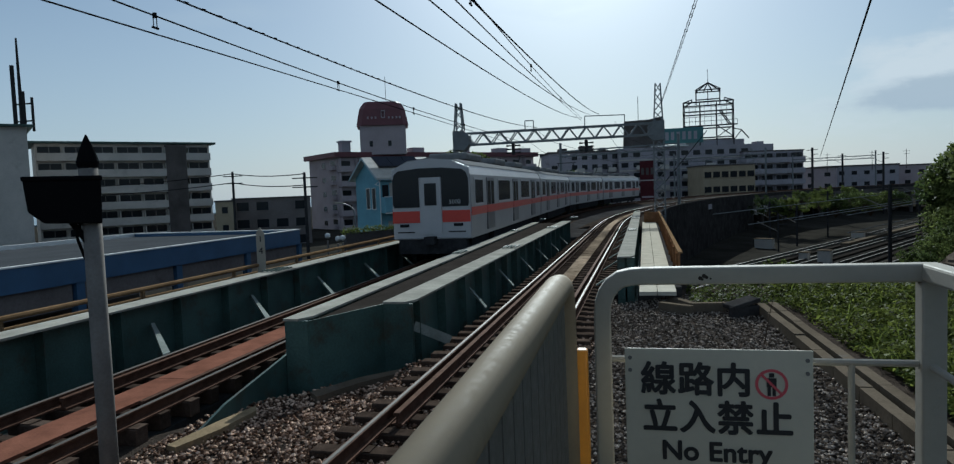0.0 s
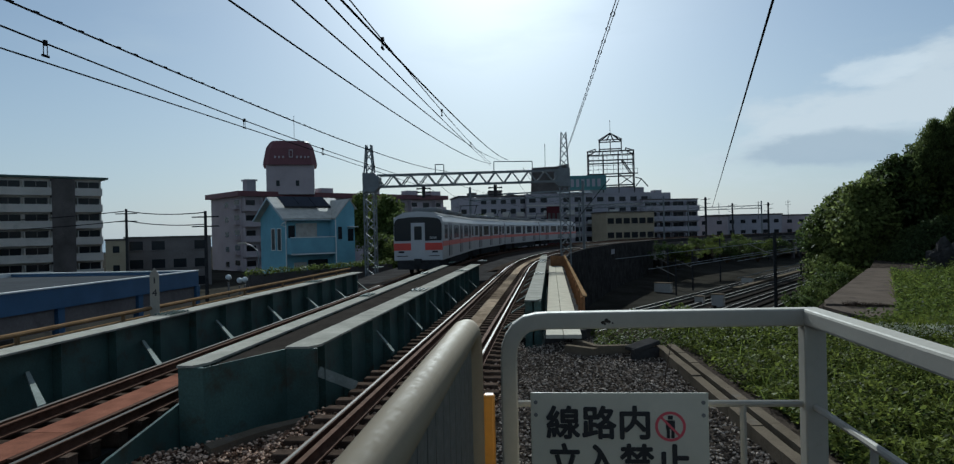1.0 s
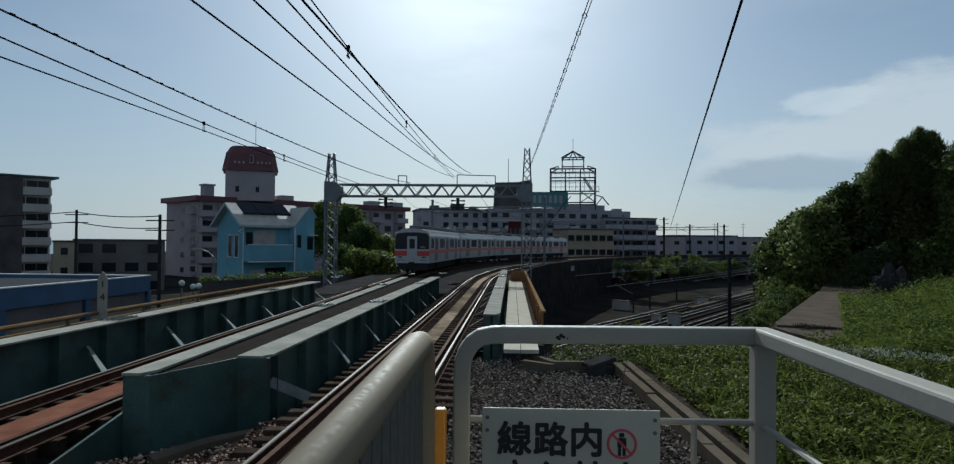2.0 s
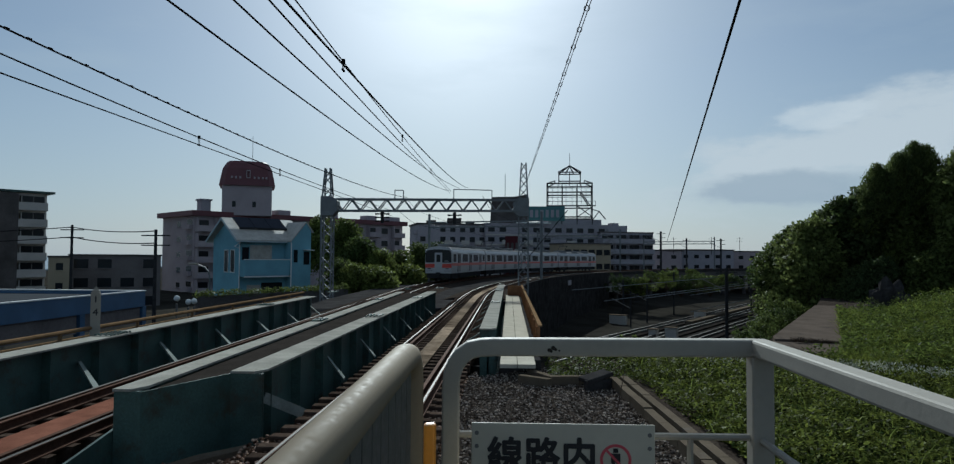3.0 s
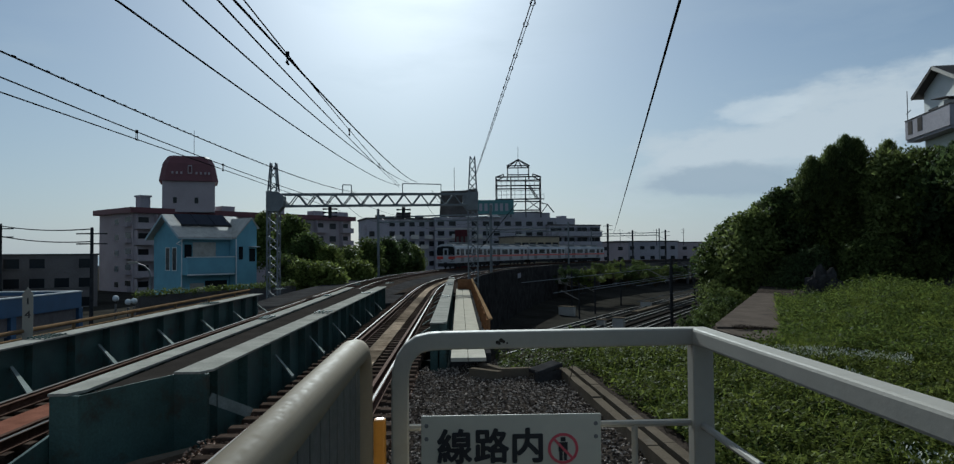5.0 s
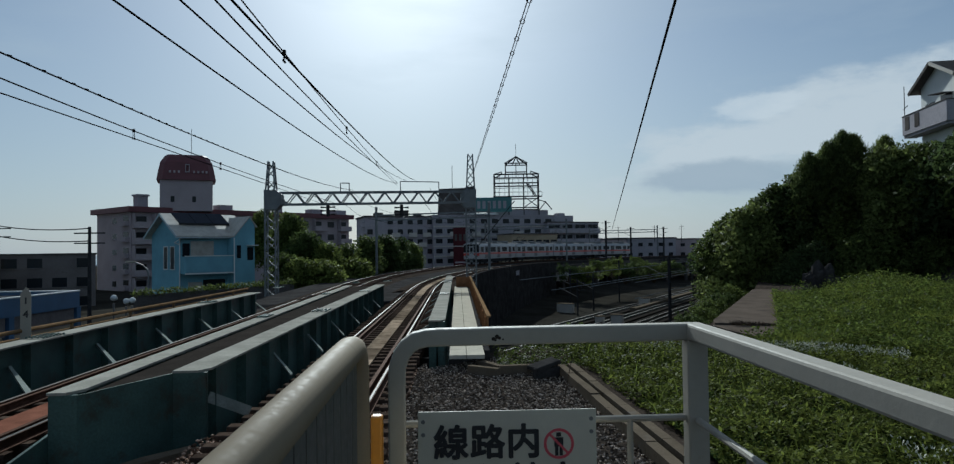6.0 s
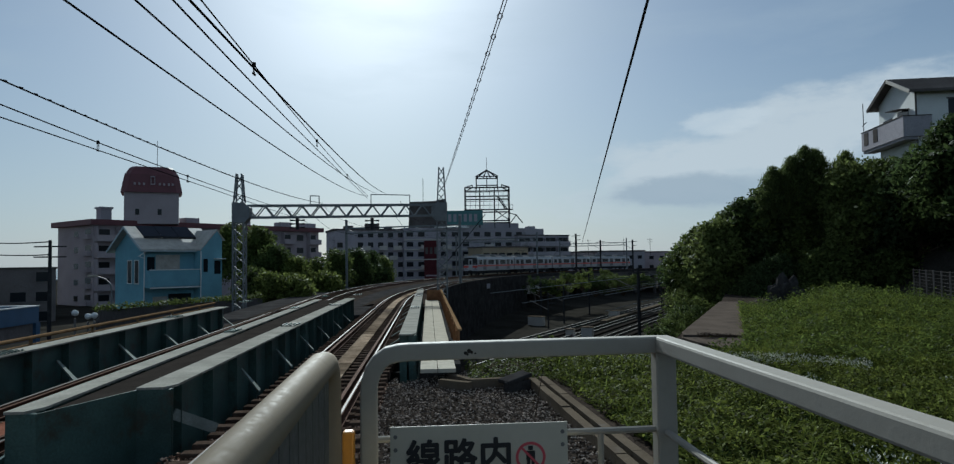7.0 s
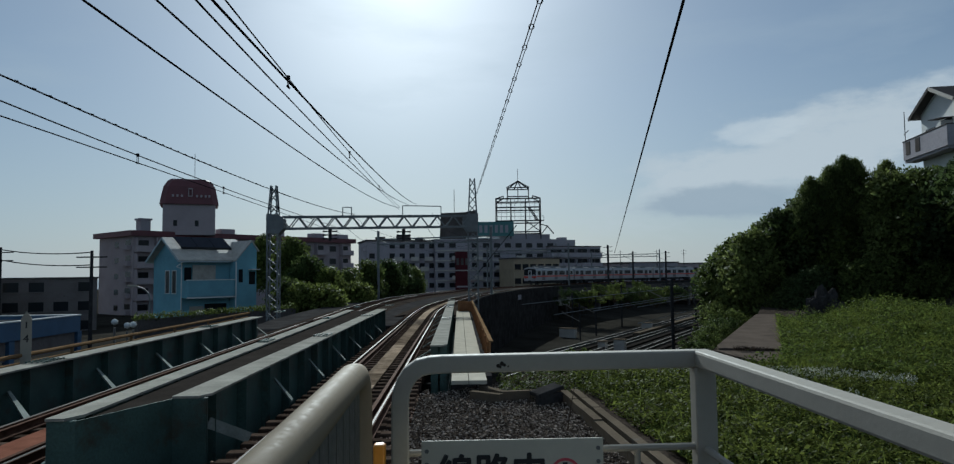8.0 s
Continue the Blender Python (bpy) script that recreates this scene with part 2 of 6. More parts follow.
M = dict(
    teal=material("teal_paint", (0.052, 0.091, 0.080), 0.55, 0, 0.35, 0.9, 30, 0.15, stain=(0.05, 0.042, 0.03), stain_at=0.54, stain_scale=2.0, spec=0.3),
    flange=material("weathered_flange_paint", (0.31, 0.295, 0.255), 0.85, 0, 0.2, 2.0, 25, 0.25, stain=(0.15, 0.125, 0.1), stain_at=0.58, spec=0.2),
    brace=material("brace_paint", (0.25, 0.27, 0.245), 0.8, 0, 0.2, 3.0, 30, 0.1),
    rail_side=material("rusty_rail", (0.09, 0.05, 0.035), 0.8, 0.2, 0.3, 6, 60, 0.3),
    rail_top=material("polished_rail", (0.075, 0.066, 0.058), 0.66, 0.3, 0.1, 3, 80, 0.02, spec=0.12),
    sleeper=material("sleeper_wood", (0.064, 0.046, 0.036), 0.85, 0, 0.35, 8, 60, 0.4, per_object=0.35),
    plank=material("brown_plank", (0.17, 0.075, 0.05), 0.85, 0, 0.25, 3, 50, 0.3, per_object=0.2),
    plate=material("checker_plate", (0.30, 0.23, 0.165), 0.9, 0.0, 0.3, 2.5, 40, 0.2, stain=(0.11, 0.075, 0.05), stain_at=0.5, stain_scale=2.2, per_object=0.5),
    sand=material("sandy_concrete", (0.24, 0.18, 0.11), 0.9, 0, 0.25, 2.5, 30, 0.3, stain=(0.12, 0.10, 0.07), stain_at=0.55),
    concrete=material("concrete", (0.118, 0.095, 0.07), 0.9, 0, 0.2, 1.5, 30, 0.3, stain=(0.14, 0.13, 0.12), stain_at=0.58),
    # base colour carries the shade on the retaining wall, darker than bare concrete
    dark_concrete=material("shade_dark_concrete", (0.042, 0.039, 0.038), 0.95, 0, 0.3, 0.6, 15, 0.3, stain=(0.06, 0.057, 0.055), stain_at=0.5),
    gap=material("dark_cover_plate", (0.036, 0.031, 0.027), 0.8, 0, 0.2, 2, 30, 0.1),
    sunken=material("dark_ballast", (0.03, 0.026, 0.023), 0.95, 0, 0.4, 2, 20, 0.5),
    slab=material("slab_concrete", (0.10, 0.08, 0.065), 0.95, 0, 0.2, 1.0, 20, 0.2, stain=(0.06, 0.05, 0.045), stain_at=0.55),
    walk=material("walkway_concrete", (0.48, 0.44, 0.36), 0.95, 0, 0.12, 2.0, 30, 0.2, stain=(0.25, 0.22, 0.18), stain_at=0.62),
    white_steel=material("white_painted_steel", (0.30, 0.275, 0.232), 0.68, 0, 0.06, 3, 40, 0.05, stain=(0.2, 0.13, 0.08), stain_at=0.70, stain_scale=11, spec=0.2),
    silver=material("satin_steel", (0.235, 0.188, 0.128), 0.66, 0.0, 0.06, 1.5, 60, 0.0, stain=(0.175, 0.14, 0.1), stain_at=0.58, stain_scale=2.5, spec=0.06),
    slat=material("grey_panel_paint", (0.12, 0.115, 0.105), 0.5, 0.2, 0.1, 3, 40, 0.05),
    sign=material("sign_white", (0.55, 0.495, 0.385), 0.6, 0, 0.05, 6, 30, 0.02, stain=(0.4, 0.35, 0.27), stain_at=0.66, stain_scale=9),
    ink=plain("black_ink", (0.015, 0.015, 0.018), 0.5),
    sign_red=plain("red_ink", (0.55, 0.08, 0.10), 0.5),
    yellow=material("yellow_paint", (0.46, 0.19, 0.012), 0.5, 0, 0.12, 6, 40, 0.05, stain=(0.35, 0.17, 0.03), stain_at=0.62, stain_scale=12),
    orange=material("orange_rail_paint", (0.205, 0.13, 0.07), 0.8, 0, 0.2, 3, 40, 0.1),
    rusty=material("rust_brown_paint", (0.27, 0.14, 0.07), 0.75, 0, 0.25, 3, 40, 0.2),
    black=plain("black_steel", (0.008, 0.008, 0.009), 0.8),
    pole=material("grey_pole", (0.185, 0.172, 0.16), 0.75, 0, 0.15, 3, 40, 0.1),
    lattice=material("galvanised_lattice", (0.17, 0.18, 0.185), 0.6, 0.5, 0.15, 3, 40, 0.05),
    wire=plain("dark_wire", (0.022, 0.022, 0.024), 0.85),
    gravel=material("gravel_bed", (0.05, 0.04, 0.033), 0.95, 0, 0.45, 3, 28, 1.0),
    soil=material("ground_soil", (0.035, 0.032, 0.027), 0.95, 0, 0.35, 0.2, 6, 0.5),
    turf=material("turf", (0.04, 0.06, 0.02), 0.95, 0, 0.4, 0.7, 12, 0.6),
    stones=island_material("ballast_stones", (0.12, 0.095, 0.076), 0.75, 0.9, (0.30, 0.25, 0.205)),
    rust_stones=island_material("rusty_ballast_stones", (0.17, 0.105, 0.072), 0.8, 0.9, (0.42, 0.30, 0.22)),
    grass=leaf_material("grass_blades", (0.13, 0.158, 0.037), 0.6, 0.5, 0.01),
    weed=leaf_material("weed_leaves", (0.074, 0.094, 0.026), 0.85, 0.42, 0.01),
    flower=island_material("white_flowers", (0.62, 0.6, 0.5), 0.15),
    leaf=leaf_material("tree_leaves", (0.078, 0.104, 0.037), 0.6, 0.45, 0.015),
    leaf2=leaf_material("dark_tree_leaves", (0.086, 0.113, 0.047), 0.6, 0.5, 0.015),
    bark=material("bark", (0.08, 0.06, 0.045), 0.95, 0, 0.3, 4, 30, 0.6),
    glass=material("dark_glass", (0.015, 0.018, 0.022), 0.12, 0, 0.08, bump=0.0, spec=0.18),
    stainless=material("train_silver", (0.335, 0.33, 0.34), 0.42, 0.3, 0.06, 1.5, 50, 0.02),
    train_white=material("train_front_white", (0.42, 0.415, 0.425), 0.4, 0, 0.05, 2, 40, 0.02),
    train_red=material("train_red", (0.50, 0.045, 0.03), 0.4, 0, 0.06, 2, 40, 0.02),
    roof_grey=material("train_roof", (0.2, 0.2, 0.2), 0.7, 0, 0.15, 2, 30, 0.05),
    door=material("train_door_grey", (0.13, 0.13, 0.14), 0.4, 0.5, 0.1, 2, 40, 0.02),
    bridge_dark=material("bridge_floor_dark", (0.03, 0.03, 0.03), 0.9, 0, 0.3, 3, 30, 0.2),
    # red taken down in the colour itself, since the sign hangs in shade
    red_board=material("shaded_red_board", (0.075, 0.022, 0.026), 0.8, 0, 0.15, 0.5, 8, 0.05),
    under=material("underframe_dark", (0.04, 0.04, 0.042), 0.8, 0, 0.3, 4, 30, 0.1),
    blue_wall=material("blue_siding", (0.19, 0.36, 0.43), 0.7, 0, 0.1, 0.8, 20, 0.1),
    roof_tile=material("grey_roof_tiles", (0.40, 0.37, 0.32), 0.6, 0, 0.2, 1.6, 14, 0.3, stain=(0.28, 0.26, 0.23), stain_at=0.55),
    trim_grey=plain("grey_blue_trim", (0.36, 0.42, 0.45), 0.6),
    brown_wall=material("brown_grey_wall", (0.17, 0.15, 0.145), 0.9, 0, 0.2, 0.4, 8, 0.1, stain=(0.1, 0.09, 0.085), stain_at=0.55, stain_scale=0.4),
    solar=material("solar_panel", (0.03, 0.034, 0.046), 0.8, 0, 0.1, 2, 20, 0.0),
    blue_fascia=material("blue_fascia", (0.047, 0.105, 0.20), 0.5, 0, 0.15, 0.6, 20, 0.05),
    flat_roof=material("flat_roof_sheet", (0.06, 0.063, 0.068), 0.8, 0, 0.15, 0.4, 10, 0.1),
    pink_wall=material("pinkish_render_wall", (0.36, 0.31, 0.32), 0.9, 0, 0.12, 0.3, 8, 0.1, stain=(0.3, 0.26, 0.25), stain_at=0.58, stain_scale=0.3),
    red_roof=material("red_roof", (0.115, 0.034, 0.041), 0.6, 0, 0.15, 0.6, 12, 0.1),
    beige_wall=material("beige_wall", (0.47, 0.44, 0.40), 0.9, 0, 0.12, 0.3, 8, 0.1, stain=(0.28, 0.26, 0.23), stain_at=0.57, stain_scale=0.25),
    grey_wall=material("grey_block_wall", (0.34, 0.32, 0.345), 0.9, 0, 0.15, 0.3, 8, 0.1, stain=(0.2, 0.19, 0.19), stain_at=0.55, stain_scale=0.3),
    dark_wall=material("dark_wall", (0.10, 0.09, 0.085), 0.9, 0, 0.25, 0.4, 8, 0.1),
    white_wall=material("white_render", (0.66, 0.66, 0.64), 0.85, 0, 0.06, 0.6, 12, 0.05),
    yellow_wall=material("cream_yellow_wall", (0.341, 0.282, 0.196), 0.85, 0, 0.1, 0.5, 10, 0.05),
    teal_sign=plain("teal_signboard", (0.06, 0.17, 0.17), 0.5),
    sea=material("sea_water", (0.05, 0.10, 0.14), 0.25, 0, 0.1, 0.02, 0.5, 0.1),
    far_hill=material("far_hills", (0.10, 0.13, 0.12), 0.95, 0, 0.15, 0.01, 0.1, 0),
    asphalt=material("asphalt", (0.06, 0.06, 0.062), 0.9, 0, 0.2, 1, 30, 0.2),
)


# ---- mesh helpers ----
def finish(name, bm, mat, parent=None, label="", smooth=False, bevel=0.0):
    me = bpy.data.meshes.new(name)
    bmesh.ops.recalc_face_normals(bm, faces=bm.faces[:])
    bm.to_mesh(me)
    bm.free()
    for m in (mat if isinstance(mat, (list, tuple)) else [mat]):
        me.materials.append(m)
    if smooth:
        for p in me.polygons:
            p.use_smooth = True
    ob = new(name, me)
    if parent is not None:
        ob.parent = parent
    if label:
        ob["label"] = label
    if bevel:
        mod = ob.modifiers.new("bevel", "BEVEL")
        mod.width, mod.segments, mod.limit_method = bevel, 2, "ANGLE"
    return ob


def part(name, bm, mat, parent, label="", smooth=False, bevel=0.0):
    return finish(name, bm, mat, parent, label, smooth, bevel)


def thing(name, label, category, m=None, group="", kind=""):
    ob = new(name)
    ob.empty_display_size = 0.2
    if m is not None:
        ob.matrix_world = m
    return tagged(ob, label, category, group, kind)


def box(bm, x0, x1, y0, y1, z0, z1, m=None, mi=0):
    vs = [bm.verts.new((x, y, z)) for z in (z0, z1) for x, y in ((x0, y0), (x1, y0), (x1, y1), (x0, y1))]
    if m is not None:
        for v in vs:
            v.co = m @ v.co
    for f in ((0, 1, 2, 3), (4, 5, 6, 7), (0, 1, 5, 4), (1, 2, 6, 5), (2, 3, 7, 6), (3, 0, 4, 7)):
        bm.faces.new([vs[i] for i in f]).material_index = mi
    return bm


def boxes(*rows):
    bm = bmesh.new()
    for r in rows:
        box(bm, *r)
    return bm


def prism(bm, pts, z0, z1):
    """A level polygon, raised from z0 to z1."""
    lo = [bm.verts.new((x, y, z0)) for x, y in pts]
    hi = [bm.verts.new((x, y, z1)) for x, y in pts]
    bm.faces.new(lo)
    bm.faces.new(hi)
    for i in range(len(pts)):
        j = (i + 1) % len(pts)
        bm.faces.new((lo[i], lo[j], hi[j], hi[i]))
    return bm


def tube(bm, pts, r, n=8, cap=True, ref=None, turn=0.0):
    """A round bar along points."""
    pts = [Vector(p) for p in pts]
    rings = []
    for i, p in enumerate(pts):
        d = (pts[min(i + 1, len(pts) - 1)] - pts[max(i - 1, 0)]).normalized()
        u = d.cross(Vector(ref) if ref else (Vector((0, 0, 1)) if abs(d.z) < 0.95 else Vector((1, 0, 0)))).normalized()
        w = d.cross(u)
        rr = r[i] if isinstance(r, (list, tuple)) else r
        rings.append([bm.verts.new(p + (u * math.cos(turn + k * math.tau / n) + w * math.sin(turn + k * math.tau / n)) * rr) for k in range(n)])
    for a, b in zip(rings, rings[1:]):
        for k in range(n):
            bm.faces.new((a[k], a[(k + 1) % n], b[(k + 1) % n], b[k]))
    if cap:
        bm.faces.new(rings[0])
        bm.faces.new(rings[-1])
    return bm


def bar(bm, a, b, w, h):
    """A square bar from a to b, w wide and h high."""
    a, b = Vector(a), Vector(b)
    d = (b - a).normalized()
    u = d.cross(Vector((0, 0, 1)) if abs(d.z) < 0.95 else Vector((0, 1, 0))).normalized() * w / 2
    v = d.cross(u).normalized() * h / 2
    q = [[bm.verts.new(p + s * u + t * v) for s, t in ((-1, -1), (1, -1), (1, 1), (-1, 1))] for p in (a, b)]
    bm.faces.new(q[0])
    bm.faces.new(q[1])
    for k in range(4):
        bm.faces.new((q[0][k], q[0][(k + 1) % 4], q[1][(k + 1) % 4], q[1][k]))
    return bm


def sweep(bm, path, profile, closed=True):
    """A profile [(side, up)...] swept along [(x, y, z, heading)...]; heading in radians, right of +y."""
    rings = []
    for x, y, z, h in path:
        c, s = math.cos(h), math.sin(h)
        rings.append([bm.verts.new((x + o * c, y - o * s, z + u)) for o, u in profile])
    k = len(profile)
    for a, b in zip(rings, rings[1:]):
        for i in range(k if closed else k - 1):
            bm.faces.new((a[i], a[(i + 1) % k], b[(i + 1) % k], b[i]))
    if closed:
        bm.faces.new(rings[0])
        bm.faces.new(rings[-1])
    return bm


# ---- the two tracks: straight, then a curve to the right ----
class Track:
    def __init__(self, x, head, y0, r):
        self.x, self.h, self.s0, self.r = x, radians(head), y0, r

    def at(self, s, off=0.0, z=0.0):
        d = min(s, self.s0)
        x, y, h = self.x + d * math.sin(self.h), d * math.cos(self.h), self.h
        if s > self.s0:
            a = (s - self.s0) / self.r
            x += self.r * (math.cos(h) - math.cos(h + a))
            y += self.r * (math.sin(h + a) - math.sin(h))
            h += a
        return (x + off * math.cos(h), y - off * math.sin(h), z, h)

    def run(self, s0, s1, off=0.0, z=0.0, step=3.0):
        k = max(2, int((s1 - s0) / step) + 1)
        return [self.at(s0 + (s1 - s0) * i / (k - 1), off, z) for i in range(k)]


NEAR = Track(-2.2, 0.0, 42.0, 170.0)
FAR = Track(-6.62, -1.2, 50.0, 165.0)
# ---- ground, water, distance ----
UX, UY = 0.515, 0.857              # the way of the sunken railway corridor
def cor(n, s):
    """A place in the corridor's own frame: n metres across (negative: far side), s metres along."""
    return (n * UY + s * UX, -n * UX + s * UY)


EDGE = [(-40, -14), (16, -0.9), (17.6, 0.9), (19.5, 4.5), (20.8, 8.0), (24, 8.9), (40, 17.5), (60, 27)]
def edge_x(y):
    """The brink of the near bank above the cutting."""
    for (y0, x0), (y1, x1) in zip(EDGE, EDGE[1:]):
        if y0 <= y <= y1:
            return x0 + (x1 - x0) * (y - y0) / (y1 - y0)
    return 99


def ground_height(x, y):
    n = x * UY - y * UX
    z = -6.2
    if n < -36:                                   # the town side climbs a little
        z += min(2.4, (-36 - n) * 0.12)
    if n > -8:                                    # the hill
        t = max(0.0, min(1.0, (x - 20) / 26)) * max(0.0, min(1.0, (y + 40) / 30)) * max(0.0, min(1.0, (150 - y) / 60))
        z += t * t * (3 - 2 * t) * 17
    return z


bm = bmesh.new()
xs = [-3000, -1500, -700, -350, -220] + list(range(-160, 161, 8)) + [220, 350, 700, 1500, 3000]
ys = [-600, -300, -120] + list(range(-60, 241, 8)) + [300, 400, 600, 1000, 2000, 3500]
grid = [[bm.verts.new((x, y, ground_height(x, y) if abs(x) < 400 and y < 700 else -6.2)) for x in xs] for y in ys]
for r0, r1 in zip(grid, grid[1:]):
    for i in range(len(xs) - 1):
        bm.faces.new((r0[i], r0[i + 1], r1[i + 1], r1[i]))
tagged(finish("ground", bm, M["soil"], smooth=True), "dull brown-grey town ground reaching the horizon", "ground", kind="structure")
tagged(finish("water", boxes((-2900, -190, 100, 3400, -6.4, -3.4)), M["sea"]), "blue-grey calm sea behind the town", "sea", kind="structure")

# near bank: platform side, meadow, up to the wall along the sunken corridor
bm = prism(bmesh.new(), [(-14, -40), (40, -40), (46, 60), (27, 60), (17.5, 40), (8.9, 24), (8.0, 21.0), (4.5, 20.3), (0.9, 18.6), (0.62, 16.6), (-0.9, 16.0), (-3.6, 10.3), (-5.2, 8.0), (-8.6, 2.0), (-14, -6)], -6.3, -0.36)
tagged(finish("near_bank", bm, M["gravel"]), "gravel-topped railway bank with a concrete retaining wall", "embankment", kind="structure")
# far bank under both tracks and the curve
right = [NEAR.at(s, 2.9)[:2] for s in range(44, 117, 6)]
left = [FAR.at(s, -4.4)[:2] for s in range(26, 123, 6)]
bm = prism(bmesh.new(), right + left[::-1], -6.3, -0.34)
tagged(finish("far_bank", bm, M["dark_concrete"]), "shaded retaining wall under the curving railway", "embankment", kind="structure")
vd = thing("viaduct", "concrete viaduct deck on round piers carrying the curving tracks", "viaduct")
right = [NEAR.at(s, 2.9)[:2] for s in range(116, 261, 6)]
left = [FAR.at(s, -4.4)[:2] for s in range(122, 276, 6)]
part("deck", prism(bmesh.new(), right + left[::-1], -1.3, -0.345), M["dark_wall"], vd)
for s in range(124, 262, 9):
    for tr, o in ((NEAR, 1.6), (NEAR, -2.4), (FAR, -2.8)):
        x, y, z, h = tr.at(s, o)
        part("pier", tube(bmesh.new(), [(x, y, -6.4), (x, y, -2.0), (x, y, -1.5)], [0.4, 0.4, 0.65], 12), M["dark_wall"], vd)
x, y, z, h = NEAR.at(119, 1.0)
part("abutment_panel", boxes((x - 0.2, x + 5.6, y + 0.6, y + 0.9, -3.2, -1.6)), M["beige_wall"], vd, "pale board under the deck")
x, y, z, h = NEAR.at(92, 2.97)
sgn = thing("wall_board", "small pale board fixed to the dark retaining wall", "sign", pose(x, y, -0.75, 0, 0, -math.degrees(h) + 90))
part("board", boxes((-1.0, 1.0, -0.06, 0.0, -0.32, 0.32)), M["grey_wall"], sgn)
part("frame", boxes((-1.05, 1.05, -0.08, -0.02, 0.32, 0.38)), M["dark_wall"], sgn)
for tr, s0, w in ((NEAR, 45, 2.2), (FAR, 28.5, 2.2)):
    bm = sweep(bmesh.new(), tr.run(s0, 255, 0, -0.34), [(-w, 0), (w, 0), (1.6, 0.14), (-1.6, 0.14)])
    tagged(finish("trackbed", bm, M["gravel"]), "dark ballast bed under the curving track", "ballast", kind="structure")
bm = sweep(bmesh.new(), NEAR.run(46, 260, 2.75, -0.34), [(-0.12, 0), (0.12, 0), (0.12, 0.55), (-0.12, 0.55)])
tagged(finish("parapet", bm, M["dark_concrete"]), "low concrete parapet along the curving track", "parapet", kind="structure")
# turf over the meadow
bm = bmesh.new()
gx, gy = [3.3 + i * 0.9 for i in range(48)], [-12 + i * 1.2 for i in range(60)]
def turf_height(x, y):
    """Level near the trough; a grassy mound beyond the slab, falling off to the fence."""
    z = -0.33 + 0.10 * noise.noise((x * 0.25, y * 0.25, 3))
    d, az = math.hypot(x, y), math.degrees(math.atan2(x, y))
    up = max(0.0, min(1.0, (d - 21) / 15)) * max(0.0, min(1.0, (x - edge_x(y) - 2.5) / 5))
    side = max(0.0, min(1.0, (41 - az) / 10))
    back = max(0.0, min(1.0, (d - 40) / 7))
    return z + 0.95 * up * up * (3 - 2 * up) * (0.25 + 0.75 * side) - 1.6 * back


vg = {}
for i, x in enumerate(gx):
    for j, y in enumerate(gy):
        if x > edge_x(y) + 0.3 and y < 58:
            vg[i, j] = bm.verts.new((x, y, turf_height(x, y)))
for i, j in list(vg):
    q = [(i, j), (i + 1, j), (i + 1, j + 1), (i, j + 1)]
    if all(k in vg for k in q):
        bm.faces.new([vg[k] for k in q])
tagged(finish("turf", bm, M["turf"], smooth=True), "rough green meadow turf", "meadow", kind="structure")
# concrete slab along the top of the corridor wall
bm = prism(bmesh.new(), [(8.75, 23.0), (10.72, 22.42), (18.6, 39.9), (17.6, 40.2), (9.0, 23.8)], -0.6, -0.16)
tagged(finish("slab", bm, M["slab"]), "weathered concrete slab along the top of the cutting", "slab", kind="structure")

bm = prism(bmesh.new(), [(8.62, 22.95), (8.65, 21.2), (9.0, 18.8), (10.68, 22.34)], -0.6, -0.23)
tagged(finish("slab", bm, M["slab"]), "lower step of the weathered concrete slab", "slab", kind="structure")

# ---- sunken tracks ----
for n, s0 in ((-13.2, -30), (-17.0, -30), (-21.0, 26), (-24.8, 45), (-28.6, 60)):
    tr = thing("sunken_track", "rusty rails on dark ballast in the cutting below", "railway track", group="sunken tracks")
    part("ballast_bed", prism(bmesh.new(), [cor(n - 1.5, s0), cor(n + 1.5, s0), cor(n + 1.5, 260), cor(n - 1.5, 260)], -6.3, -6.02), M["sunken"], tr)
    for o in (-0.53, 0.53):
        a, b = cor(n + o, s0), cor(n + o, 260)
        part("rail", bar(bmesh.new(), (*a, -5.92), (*b, -5.92), 0.12, 0.2), M["rail_top"], tr)
# far pavement strips beside the sunken tracks
for n, w, s0, s1 in ((-15.1, 0.9, 60, 200), (-26.7, 0.9, 90, 180)):
    tagged(finish("path_strip", prism(bmesh.new(), [cor(n - w / 2, s0), cor(n + w / 2, s0), cor(n + w / 2, s1), cor(n - w / 2, s1)], -6.3, -5.7), M["concrete"]), "low concrete path between the sunken tracks", "path", kind="structure")

